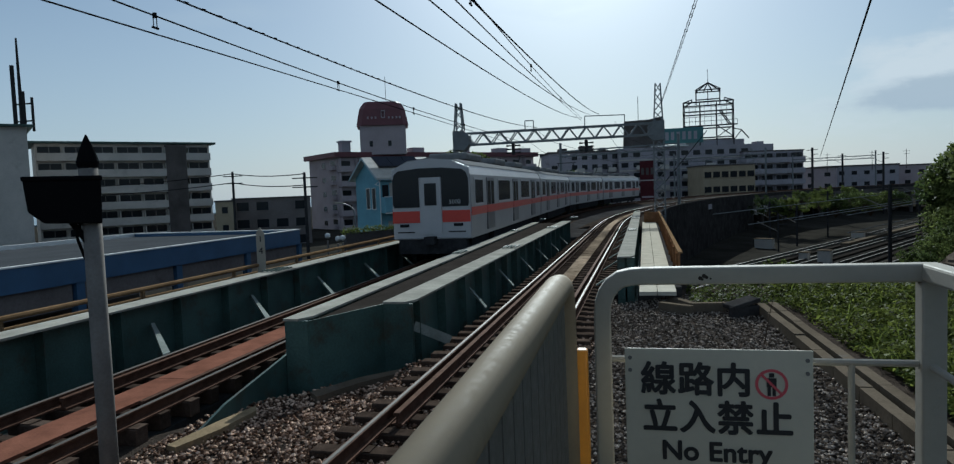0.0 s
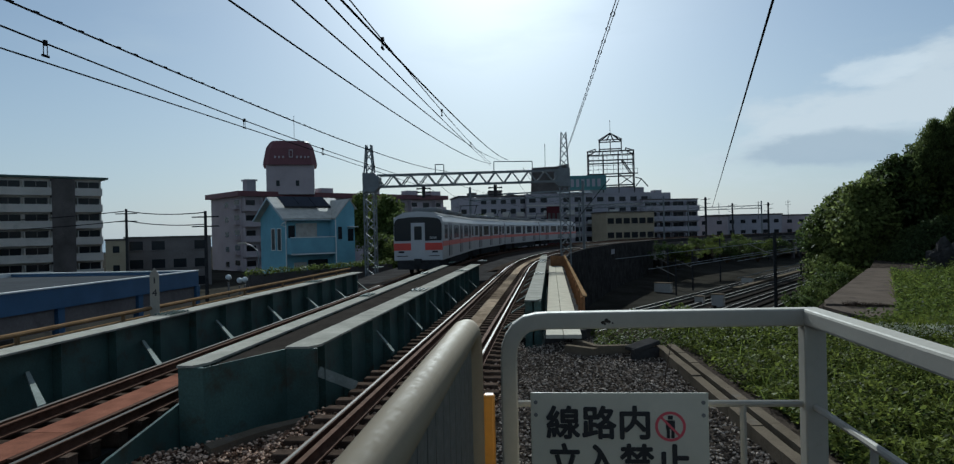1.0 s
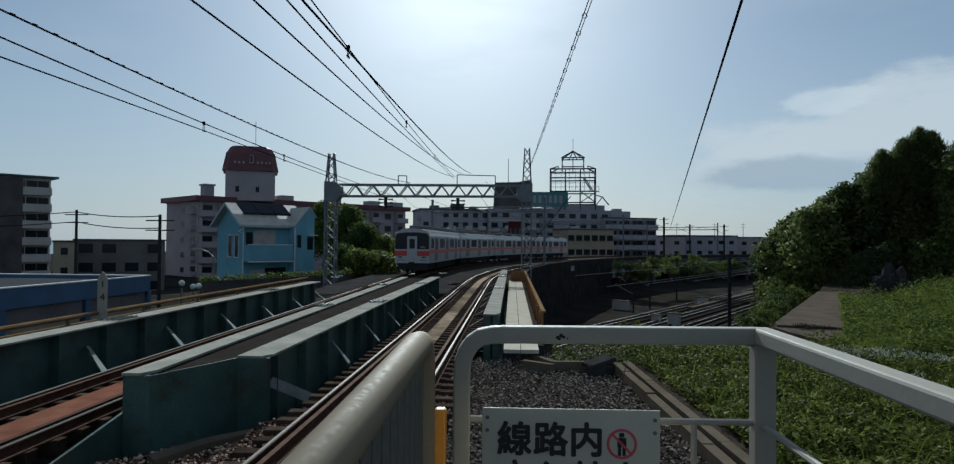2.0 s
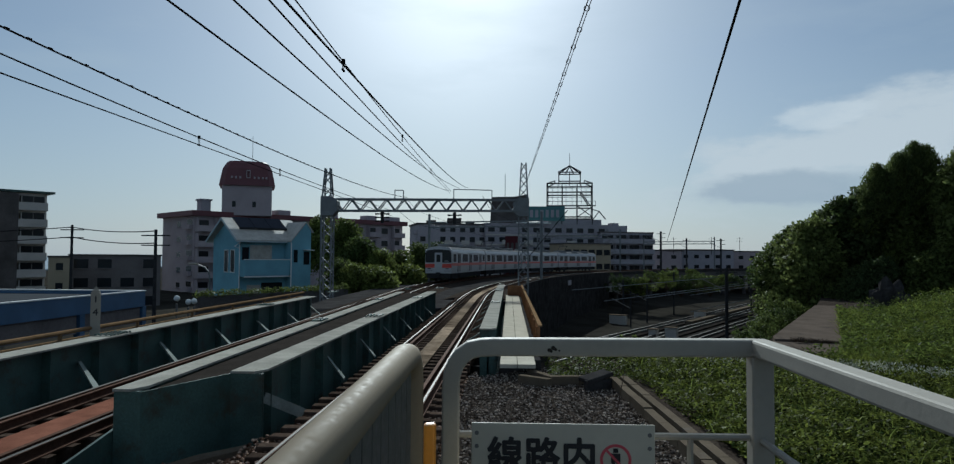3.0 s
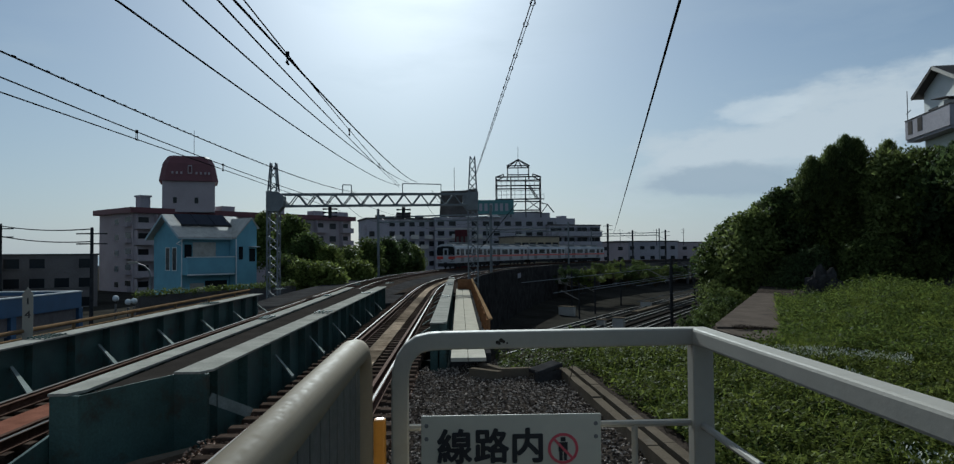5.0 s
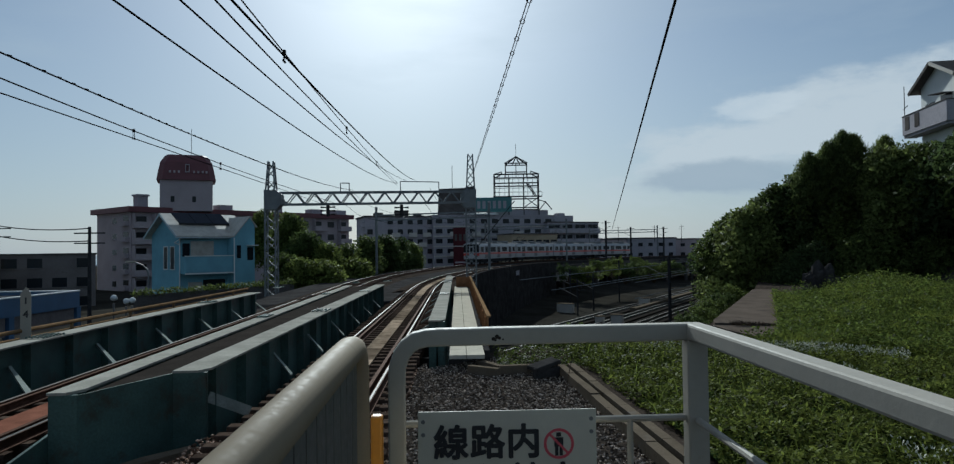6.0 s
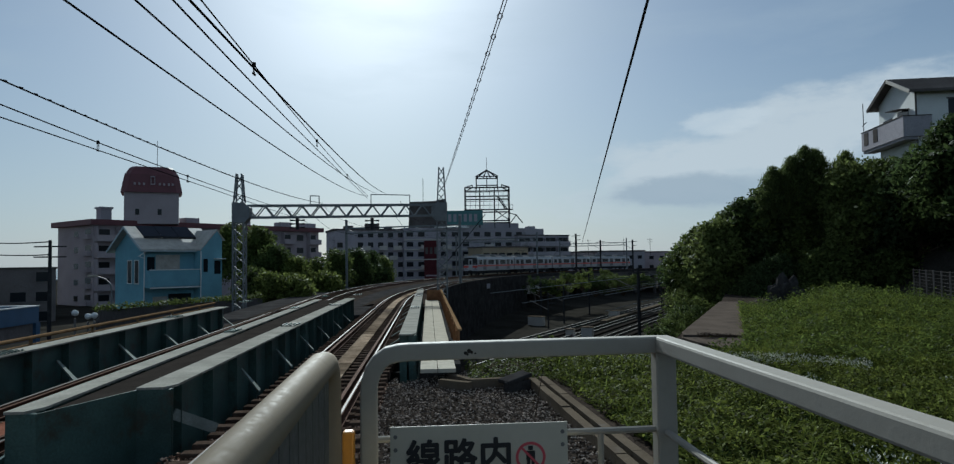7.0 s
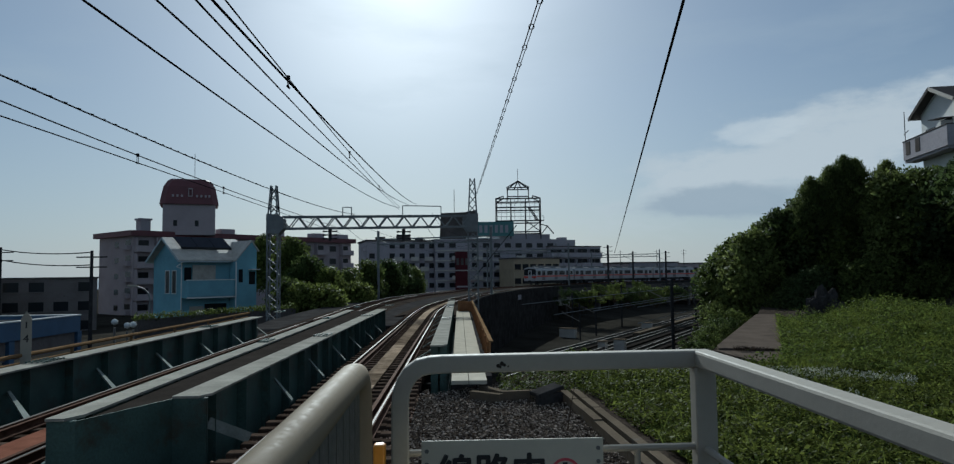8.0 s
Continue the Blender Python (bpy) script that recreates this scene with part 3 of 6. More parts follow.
# ---- rails ----
RAIL = [(-0.07, -0.16), (0.07, -0.16), (0.07, -0.135), (0.012, -0.12), (0.012, -0.045), (0.036, -0.03), (0.036, -0.004), (-0.036, -0.004), (-0.036, -0.03), (-0.012, -0.045), (-0.012, -0.12), (-0.07, -0.135)]
HEAD = [(-0.024, -0.004), (0.024, -0.004), (0.019, 0.003), (-0.019, 0.003)]
def track(tr, name, s0, s1, label):
    t = thing(name, label, "railway track")
    for side in (-0.753, 0.753):
        part("rail", sweep(bmesh.new(), tr.run(s0, s1, side, step=2.5), RAIL), M["rail_side"], t)
        part("rail_head", sweep(bmesh.new(), tr.run(s0, s1, side, step=2.5), HEAD), M["rail_top"], t, "polished running surface")
        g = side + (0.16 if side < 0 else -0.16)
        part("guard_rail", sweep(bmesh.new(), tr.run(7, min(s1, 48), g, step=2.5), RAIL), M["rail_side"], t)
    return t


near_track = track(NEAR, "near_track", -12, 255, "railway track with polished rails curving onto the bridge")
far_track = track(FAR, "far_track", -20, 265, "railway track with brown centre plank between green girders")
# sleepers: objects of their own on the near stretch
def sleeper_mesh(l, w, h):
    b = boxes((-l / 2, l / 2, -w / 2, w / 2, -h, 0))
    bmesh.ops.bevel(b, geom=b.edges[:], offset=0.012, segments=1, affect="EDGES")
    for f in (-0.753, 0.753):
        box(b, f - 0.17, f + 0.17, -0.09, 0.09, -0.004, 0.014)
    me = bpy.data.meshes.new("sleeper")
    b.to_mesh(me)
    b.free()
    me.materials.append(M["sleeper"])
    return me


SLEEPER, SHORT = sleeper_mesh(2.5, 0.22, 0.2), sleeper_mesh(1.82, 0.2, 0.2)
for t, tr, s0, s1 in ((near_track, NEAR, -2, 62), (far_track, FAR, -8, 46)):
    s = s0
    while s < s1:
        x, y, z, h = tr.at(s)
        ob = new("sleeper", SLEEPER if tr is NEAR else SHORT)
        ob.parent = t
        ob.matrix_local = pose(x + random.uniform(-0.04, 0.04), y, -0.165, 0, 0, -math.degrees(h) + random.uniform(-1, 1))
        s += 0.52
    b = bmesh.new()
    while s < 250:
        x, y, z, h = tr.at(s)
        box(b, -1.25, 1.25, -0.11, 0.11, -0.36, -0.165, pose(x, y, 0, 0, 0, -math.degrees(h)))
        s += 0.6
    tagged(part("sleeper_run", b, M["sleeper"], t), kind="stuff")
# centre planks
for t, tr, s0, s1, w, m, l in ((near_track, NEAR, 9.0, 62, 0.42, M["plate"], 1.8), (far_track, FAR, -6, 46, 0.52, M["plank"], 3.6)):
    s = s0
    while s < s1:
        b = sweep(bmesh.new(), tr.run(s, s + l - 0.02, 0, -0.163, step=1.0), [(-w / 2, 0), (w / 2, 0), (w / 2, 0.04), (-w / 2, 0.04)])
        part("plank", b, m, t)
        s += l


# ---- bridge girders ----
ZG = 0.68
def girder(name, label, x, wl, y0, y1, faces=(-1,), zb=-1.15, braces=(), turn=0.0, lean=(0.8, 0.6)):
    """A riveted plate girder: web, flanges, stiffeners, and sloping knee braces on the track side."""
    g = thing(name, label, "bridge girder", pose(x, 0, 0, 0, 0, turn), group="bridge girders")
    x = 0.0
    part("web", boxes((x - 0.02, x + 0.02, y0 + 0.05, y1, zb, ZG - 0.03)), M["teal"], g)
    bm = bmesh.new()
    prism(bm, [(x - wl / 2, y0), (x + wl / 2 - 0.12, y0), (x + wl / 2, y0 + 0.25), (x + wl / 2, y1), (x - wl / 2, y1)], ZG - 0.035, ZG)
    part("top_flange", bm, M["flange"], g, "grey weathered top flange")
    y = y0 + 1.5
    while y < y1 - 4:                                   # cover plates with their bolts
        part("splice_plate", boxes((x - wl / 2 + 0.04, x + wl / 2 - 0.04, y + 8.0, y + 8.9, ZG + 0.0, ZG + 0.012)), M["flange"], g)
        b = bmesh.new()
        for i in range(7):
            for j in range(4):
                bx, by = x - wl / 2 + 0.07 + j * (wl - 0.14) / 3, y + 8.08 + i * 0.12
                tube(b, [(bx, by, ZG + 0.012), (bx, by, ZG + 0.045)], 0.026, 6)
        part("bolt_group", b, M["teal"], g, "rows of bolt heads")
        y += 9.5
    part("bottom_flange", boxes((x - wl / 2, x + wl / 2, y0 + 0.1, y1, zb - 0.04, zb)), M["teal"], g)
    part("end_plate", boxes((x - wl / 2 + 0.005, x + wl / 2 - 0.005, y0 + 0.05, y0 + 0.085, zb, ZG - 0.036)), M["teal"], g)
    y, k = y0 + 0.6, 0
    while y < y1:
        for f in (-1, 1):
            a, b = sorted((x + f * 0.021, x + f * (wl / 2 - 0.06)))
            part("stiffener", boxes((a, b, y - 0.01, y + 0.01, zb, ZG - 0.036)), M["teal"], g)
        y, k = y + 1.53, k + 1
    for y in braces:
        for f in faces:
            b = bmesh.new()
            va, vb = ([b.verts.new((x + f * o, y + dy + sy * w, z)) for o, dy, z, w in ((0.06, 0.0, 0.27, 0.045), (lean[0], -lean[1], -0.13, 0.09), (lean[0], -lean[1], -0.17, 0.09), (0.06, 0.0, 0.21, 0.045))] for sy in (-1, 1))
            b.faces.new(va)
            b.faces.new(vb)
            for q in range(4):
                b.faces.new((va[q], va[(q + 1) % 4], vb[(q + 1) % 4], vb[q]))
            part("knee_brace", b, M["brace"], g, "pale sloping knee brace")
    return g


girder("girder", "long green plate girder with pale top flange beside the far track", -8.85, 0.50, -14, 30.2, (1,), braces=[13.68 + 3.24 * k for k in range(-8, 6)])
girder("girder", "green centre girder with chamfered flange end", -4.88, 0.36, 8.87, 35.0, (-1,), braces=[12.87 + 3.08 * k for k in range(0, 7)], turn=1.1)
girder("girder", "green centre girder facing the near track", -4.015, 0.50, 10.37, 35.5, (1,), braces=[14.85 + 3.3 * k for k in range(6)], lean=(0.52, 0.35))
bk1 = thing("end_brace", "flat pale brace plate lying against the girder foot", "brace")
part("plate", bar(bmesh.new(), (-3.93, 10.9, 0.18), (-3.42, 11.35, -0.17), 0.03, 0.17), M["brace"], bk1)
girder("girder", "green girder with wide pale top flange beside the walkway", -0.52, 0.42, 17.1, 45.2, (-1,), braces=[18.5 + 3.3 * k for k in range(8)])
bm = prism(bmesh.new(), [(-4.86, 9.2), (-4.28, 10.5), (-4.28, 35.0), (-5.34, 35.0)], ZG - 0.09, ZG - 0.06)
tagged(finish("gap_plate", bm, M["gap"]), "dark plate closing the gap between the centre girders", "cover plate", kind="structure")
bm = prism(bmesh.new(), [(-5.225, 8.895), (-4.86, 8.895), (-4.27, 10.395), (-3.78, 10.395), (-3.78, 10.415), (-4.282, 10.415), (-4.868, 8.915), (-5.225, 8.915)], -1.15, ZG - 0.04)
tagged(finish("end_wall", bm, M["teal"]), "green plate closing the ends of the centre girders", "end plate", kind="structure")
wg = thing("wing_plate", "sloping green plate beside the girder end", "wing plate")
bm = bmesh.new()
va, vb = ([bm.verts.new((x + o, y, z)) for x, y, z in ((-5.25, 9.15, 0.17), (-5.25, 9.15, -1.15), (-5.36, 5.6, -1.15), (-5.36, 5.6, -0.75), (-5.31, 7.45, -0.15))] for o in (-0.02, 0.02))
bm.faces.new(va)
bm.faces.new(vb)
for k in range(5):
    bm.faces.new((va[k], va[(k + 1) % 5], vb[(k + 1) % 5], vb[k]))
part("plate", bm, M["teal"], wg)
ld = thing("ledge", "sandy worn concrete ledge beside the ballast", "ledge")
part("top", prism(bmesh.new(), [(-5.30, 6.35), (-5.15, 6.3), (-5.0, 6.9), (-4.95, 7.6), (-5.06, 7.78), (-5.2, 7.2)], -0.5, -0.262), M["sand"], ld)
part("top", prism(bmesh.new(), [(-4.6, 8.4), (-4.2, 9.2), (-3.7, 9.75), (-3.6, 9.6), (-4.1, 8.9), (-4.4, 8.2)], -0.5, -0.25), M["concrete"], ld)
# cross beams under the open deck
fl = thing("bridge_floor", "dark steel cross beams and stringers under the open deck", "bridge floor", kind="structure")
for k in range(14):
    y = 4 + 3.0 * k
    if y < 26:
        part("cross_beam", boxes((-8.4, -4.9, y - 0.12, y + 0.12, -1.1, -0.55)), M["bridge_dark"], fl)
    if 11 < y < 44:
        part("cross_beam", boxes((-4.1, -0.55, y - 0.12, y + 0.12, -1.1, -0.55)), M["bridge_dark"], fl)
for tr, s0, s1 in ((FAR, -6, 30), (NEAR, 9.5, 45)):
    for o in (-0.75, 0.75):
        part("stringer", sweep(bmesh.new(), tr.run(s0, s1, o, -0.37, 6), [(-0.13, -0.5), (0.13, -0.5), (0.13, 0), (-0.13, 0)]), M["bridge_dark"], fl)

# ---- walkway with its side rail ----
w = thing("walkway", "pale concrete walkway panels beside the bridge girder", "walkway", kind="structure")
y = 16.0
k = 0
while y < 45:
    l = 0.95 if k == 0 else 2.4
    part("panel", boxes((-0.20, 0.20, y, y + l - 0.015, -0.12, -0.03)), M["walk"], w)
    part("panel", boxes((0.215, 0.63, y, y + l - 0.015, -0.12, -0.03)), M["walk"], w)
    y, k = y + l, k + 1
part("edge_beam", boxes((0.645, 0.79, 16.9, 46, -0.3, -0.06)), M["dark_concrete"], w)
part("kick_plate", boxes((0.80, 0.84, 18.45, 46, -0.25, 0.60)), M["rusty"], w, "rusty brown side plate")
part("cap_rail", boxes((0.79, 0.90, 18.45, 46, 0.60, 0.64)), M["orange"], w, "tan top rail")
for k in range(14):
    part("post", boxes((0.74, 0.80, 18.7 + 2 * k, 18.78 + 2 * k, -0.2, 0.58)), M["rusty"], w)
part("end_board", boxes((-0.1, 0.80, 45.2, 45.3, -0.1, 0.62)), M["rusty"], w)

# orange pipe rail and cable trough outside the far girder
o = thing("pipe_rail", "orange painted pipe rail outside the far girder", "handrail")
part("pipe", tube(bmesh.new(), [(-9.45, -14, 0.80), (-9.45, 31, 0.80)], 0.045), M["orange"], o)
part("pipe", tube(bmesh.new(), [(-9.5, -14, 0.62), (-9.5, 31, 0.62)], 0.03), M["orange"], o)
for k in range(15):
    part("post", boxes((-9.49, -9.43, -13 + 3 * k, -12.94 + 3 * k, -1.0, 0.78)), M["orange"], o)

# ---- platform under the camera and its fences ----
tagged(finish("platform", boxes((-0.55, 0.95, -12, 2.25, -0.36, 1.1)), M["concrete"]), "concrete platform end", "platform", kind="structure")
FZ = 2.2
f = thing("hand_rail", "thick brushed metal handrail over a grey slatted panel", "railing")
pts = [(-0.291 + 0.019 * (2.1 - y), y, FZ + z) for y, z in ((-1.2, -0.042), (1.95, -0.042), (2.03, -0.05), (2.08, -0.078), (2.105, -0.13), (2.11, -0.3), (2.11, 1.1 - FZ))]
part("top_pipe", tube(bmesh.new(), pts, 0.040, 24, ref=(1, 0, 0)), M["silver"], f, smooth=True)
part("bottom_rail", boxes((-0.316, -0.266, 0.4, 2.08, 1.16, 1.2), (-0.30, -0.25, -1.2, 0.4, 1.16, 1.2)), M["slat"], f)
for k in range(30):
    y = -1.1 + k * 0.105
    part("slat", boxes((-0.301 + 0.019 * (2.1 - y), -0.281 + 0.019 * (2.1 - y), y, y + 0.085, 1.2, FZ - 0.06)), M["slat"], f)
g = thing("white_fence", "white painted steel tube fence with rounded corner", "fence")
def fence_y(x):
    return 2.118 + 0.047 * x
top = [(x, fence_y(x), z) for x, z in ((-0.168, 1.1), (-0.168, FZ - 0.15), (-0.165, FZ - 0.112), (-0.154, FZ - 0.080), (-0.136, FZ - 0.054), (-0.110, FZ - 0.036), (-0.078, FZ - 0.029), (-0.04, FZ - 0.027), (0.765, FZ - 0.026))]
part("top_tube", tube(bmesh.new(), top, 0.037, 4, ref=(-0.047, 0.999, 0), turn=math.pi / 4), M["white_steel"], g, bevel=0.006)
part("corner_post", boxes((0.735, 0.80, 2.122, 2.182, 1.1, FZ - 0.05)), M["white_steel"], g, bevel=0.006)
part("side_tube", bar(bmesh.new(), (0.765, 2.178, FZ - 0.025), (0.765, -1.5, FZ - 0.025), 0.06, 0.05), M["white_steel"], g, bevel=0.008)
part("mid_rail", tube(bmesh.new(), [(-0.168, fence_y(-0.168), 1.91), (0.74, fence_y(0.74), 1.905)], 0.011, 8), M["white_steel"], g)
part("side_mid_rail", tube(bmesh.new(), [(0.765, 2.13, 1.90), (0.765, -1.5, 1.90)], 0.011, 8), M["white_steel"], g)
part("baluster", tube(bmesh.new(), [(0.555, fence_y(0.555), 1.1), (0.555, fence_y(0.555), 1.905)], 0.010, 8), M["white_steel"], g)
part("baluster", tube(bmesh.new(), [(0.765, 1.75, 1.1), (0.765, 1.75, 1.90)], 0.010, 8), M["white_steel"], g)
for x, dz, r in ((0.128, 0.001, 0.006), (0.139, 0.007, 0.007), (0.147, 0.003, 0.005), (0.134, -0.003, 0.004), (0.158, -0.001, 0.003)):          # pits where the paint has gone
    part("rust_spot", tube(bmesh.new(), [(x, fence_y(x) - 0.0255, FZ - 0.034 + dz), (x, fence_y(x) - 0.0268, FZ - 0.034 + dz)], r, 9), M["gap"], g, "dark rust where the paint has flaked")
yp = thing("yellow_post", "small yellow painted post behind the handrail end", "post")
part("shaft", boxes((-0.275, -0.235, 2.30, 2.34, 1.0, 1.89)), M["yellow"], yp, bevel=0.008)


# ---- notice board ----
def text_part(name, body, size, loc, rot, mat, parent, depth=0.0006, bold=0.0):
    """Raised lettering; bold strokes come from a few shifted copies, one mesh."""
    cu = bpy.data.curves.new(name, "FONT")
    cu.body, cu.size, cu.extrude, cu.align_x, cu.align_y = body, size, depth, "CENTER", "CENTER"
    tmp = bpy.data.objects.new("tmp", cu)
    me = bpy.data.meshes.new_from_object(tmp)
    bpy.data.objects.remove(tmp)
    if bold:
        bm = bmesh.new()
        for k, (dx, dy) in enumerate(((0, 0), (1, 0), (-1, 0), (0, 1), (0, -1), (0.7, 0.7), (-0.7, 0.7), (0.7, -0.7), (-0.7, -0.7))):
            first = len(bm.verts)
            bm.from_mesh(me)
            bm.verts.ensure_lookup_table()
            for v in bm.verts[first:]:
                v.co += Vector((dx * bold, dy * bold, 0.00008 * k))
        bm.to_mesh(me)
        bm.free()
    me.materials.append(mat)
    ob = new(name, me)
    ob.parent = parent
    ob.matrix_local = pose(*loc, *rot)
    return ob


sb = thing("notice_board", "white no entry notice board with black characters", "sign", pose(0.160, 1.990, 1.792, 0, 0, 0.6))
part("board", boxes((-0.258, 0.258, -0.003, 0.003, -0.185, 0.183)), M["sign"], sb, bevel=0.002)
for x, t in ((-0.163, "線"), (-0.058, "路"), (0.046, "内")):
    text_part("character", t, 0.102, (x, -0.0045, 0.088), (90, 0, 0), M["ink"], sb, bold=0.0031)
for k, t in enumerate("立入禁止"):
    text_part("character", t, 0.102, (-0.160 + 0.105 * k, -0.0045, -0.024), (90, 0, 0), M["ink"], sb, bold=0.0031)
text_part("lettering", "No", 0.08, (-0.105, -0.0045, -0.122), (90, 0, 0), M["ink"], sb, bold=0.0024)
text_part("lettering", "Entry", 0.08, (0.06, -0.0045, -0.122), (90, 0, 0), M["ink"], sb, bold=0.0024)
bm = bmesh.new()
for k in range(32):
    a0, a1 = k * math.tau / 32, (k + 1) * math.tau / 32
    bm.faces.new([bm.verts.new((0.148 + r * math.cos(a), -0.0045, 0.085 + r * math.sin(a))) for r, a in ((0.036, a0), (0.044, a0), (0.044, a1), (0.036, a1))])
part("ring", bm, M["sign_red"], sb, "red prohibition ring")
part("slash", bar(bmesh.new(), (0.122, -0.005, 0.112), (0.174, -0.005, 0.058), 0.0008, 0.007), M["sign_red"], sb)
bm = bmesh.new()
for x0, x1, z0, z1 in ((-0.007, 0.007, 0.020, 0.032), (-0.013, 0.013, -0.008, 0.018), (-0.011, -0.002, -0.034, -0.008), (0.002, 0.011, -0.034, -0.008)):
    box(bm, 0.148 + x0, 0.148 + x1, -0.0048, -0.0038, 0.085 + z0, 0.085 + z1)
part("pictogram", bm, M["ink"], sb)
for x in (-0.243, 0.243):
    for z in (0.155, 0.118):
        part("screw", tube(bmesh.new(), [(x, -0.003, z), (x, -0.006, z)], 0.006, 10), M["pole"], sb)
# ---- small things on the bank ----
sp = thing("signal_post", "grey post with a pointed black cap and a black box", "signal post", pose(-4.345, 4.51, 0, 0, 0, 45))
part("post", tube(bmesh.new(), [(0, 0, -0.4), (0, 0, 2.75)], 0.072, 14), M["pole"], sp, smooth=True)
part("cap", tube(bmesh.new(), [(0, 0, 2.76), (0, 0, 2.80), (0, 0, 2.84), (0, 0, 2.92), (0, 0, 3.02)], [0.075, 0.085, 0.075, 0.048, 0.005], 14), M["black"], sp, "black pointed cap")
b = bmesh.new()
prism(b, [(-0.42, 2.42), (-0.32, 2.33), (0.07, 2.31), (0.08, 2.66), (-0.44, 2.66)], -0.15, 0.15)
for v in b.verts:
    v.co = Vector((v.co.x, v.co.z, v.co.y))
part("box", b, M["black"], sp, "black painted box", bevel=0.015)
part("bracket", bar(bmesh.new(), (-0.14, 0, 2.33), (0.0, 0, 2.1), 0.06, 0.05), M["black"], sp)
part("box_lid", boxes((-0.45, 0.09, -0.16, 0.16, 2.655, 2.69)), M["black"], sp, bevel=0.01)
part("cable", tube(bmesh.new(), [(-0.08, 0.05, 2.32), (-0.11, 0.07, 2.2), (-0.07, 0.085, 2.05), (-0.02, 0.085, 1.9)], 0.014, 6), M["black"], sp)
km = thing("marker_post", "white pointed kilometre marker board with black digits", "marker post", pose(-9.37, 15.1, 0, 0, 0, 30))
bm = bmesh.new()
prism(bm, [(-0.1, 0.6), (0.1, 0.6), (0.1, 1.6), (0, 1.75), (-0.1, 1.6)], -0.02, 0.02)
for v in bm.verts:
    v.co = Vector((v.co.x, v.co.z, v.co.y))
part("board", bm, M["white_steel"], km)
part("bar", boxes((-0.015, 0.015, -0.024, -0.021, 1.38, 1.52)), M["ink"], km)
text_part("digit", "4", 0.22, (0, -0.022, 1.15), (90, 0, 0), M["ink"], km, bold=0.004)

# cable trough: two rows of concrete lids, bending to the walkway
ct = thing("cable_trough", "concrete cable trough edging between gravel and grass", "cable trough", kind="structure")
def row(a, b, w, n, z0=-0.36, z1=-0.16):
    a, b = Vector(a), Vector(b)
    d = (b - a) / n
    for k in range(n):
        p, q = a + d * (k + 0.01), a + d * (k + 0.99)
        zz = random.uniform(-0.012, 0.012)
        part("lid", bar(bmesh.new(), (*p, (z0 + z1) / 2 + zz), (*q, (z0 + z1) / 2 + zz), w, z1 - z0), M["concrete"], ct)
row((2.95, 1.0), (2.3, 15.2), 0.16, 14)
row((3.22, 1.0), (2.55, 15.4), 0.16, 14)
row((2.2, 15.35), (0.9, 15.2), 0.15, 2)
row((0.95, 15.25), (0.5, 16.2), 0.15, 2)
row((0.9, 14.85), (0.25, 15.35), 0.15, 1)

bk = thing("trough_cover", "dark broken cover lying at the trough bend", "trough cover")
part("cover", bar(bmesh.new(), (1.6, 14.75, -0.16), (2.15, 15.0, -0.02), 0.45, 0.09), M["dark_concrete"], bk, bevel=0.02)
part("edge", bar(bmesh.new(), (1.62, 14.6, -0.25), (2.2, 14.85, -0.25), 0.12, 0.24), M["dark_concrete"], bk, bevel=0.02)
sk = thing("dry_stalk", "thin dry stalk standing beside the trough", "stalk")
part("stem", tube(bmesh.new(), [(1.88, 12.1, -0.32), (1.95, 12.1, 0.1), (2.03, 12.12, 0.47)], [0.012, 0.009, 0.004], 6), M["bark"], sk)

# ---- ballast stones ----
def stones(name, label, spots, size, mat):
    vs, fs = [], []
    for x, y, z in spots:
        k, s = len(vs), size * random.uniform(0.6, 1.3)
        ax, ay, az, tw = s * random.uniform(0.7, 1.3), s * random.uniform(0.7, 1.3), s * random.uniform(0.5, 0.9), random.uniform(0, 6.3)
        c, d = math.cos(tw), math.sin(tw)
        for px, py, pz in ((1, 0.1, 0), (-1, 0, 0.2), (0, 1, 0.1), (0.1, -1, 0), (0.2, 0.1, 1), (0, 0, -1)):
            px, py = px * ax, py * ay
            vs.append((x + px * c - py * d, y + px * d + py * c, z + pz * az))
        fs += [(k + a, k + b, k + e) for a, b, e in ((0, 2, 4), (2, 1, 4), (1, 3, 4), (3, 0, 4), (2, 0, 5), (1, 2, 5), (3, 1, 5), (0, 3, 5))]
    me = bpy.data.meshes.new(name)
    me.from_pydata(vs, [], fs)
    me.materials.append(mat)
    return tagged(new(name, me), label, "gravel", kind="stuff")


spots = []
while len(spots) < 52000:
    x, y = random.uniform(-5.6, 2.6), random.uniform(2.4, 17.5) if random.random() < 0.8 else random.uniform(2.4, 9)
    if x < -3.4 and y > 8.2 + (x + 5.2) * 1.2:
        continue
    if x < edge_x(y) + 0.1 and y > 15.5:
        continue
    if x < -4.6 and y < 4.5 - (x + 4.6) * 0:
        continue
    spots.append((x, y, -0.345 + (0.10 if abs(x + 2.2) < 1.5 else 0.0) + random.uniform(-0.02, 0.03)))
stones("ballast", "coarse rust-brown ballast stones round the near track", [p for p in spots if p[0] < -0.9], 0.027, M["rust_stones"])
stones("ballast", "coarse grey ballast stones between track and cable trough", [p for p in spots if p[0] >= -0.9], 0.024, M["stones"])


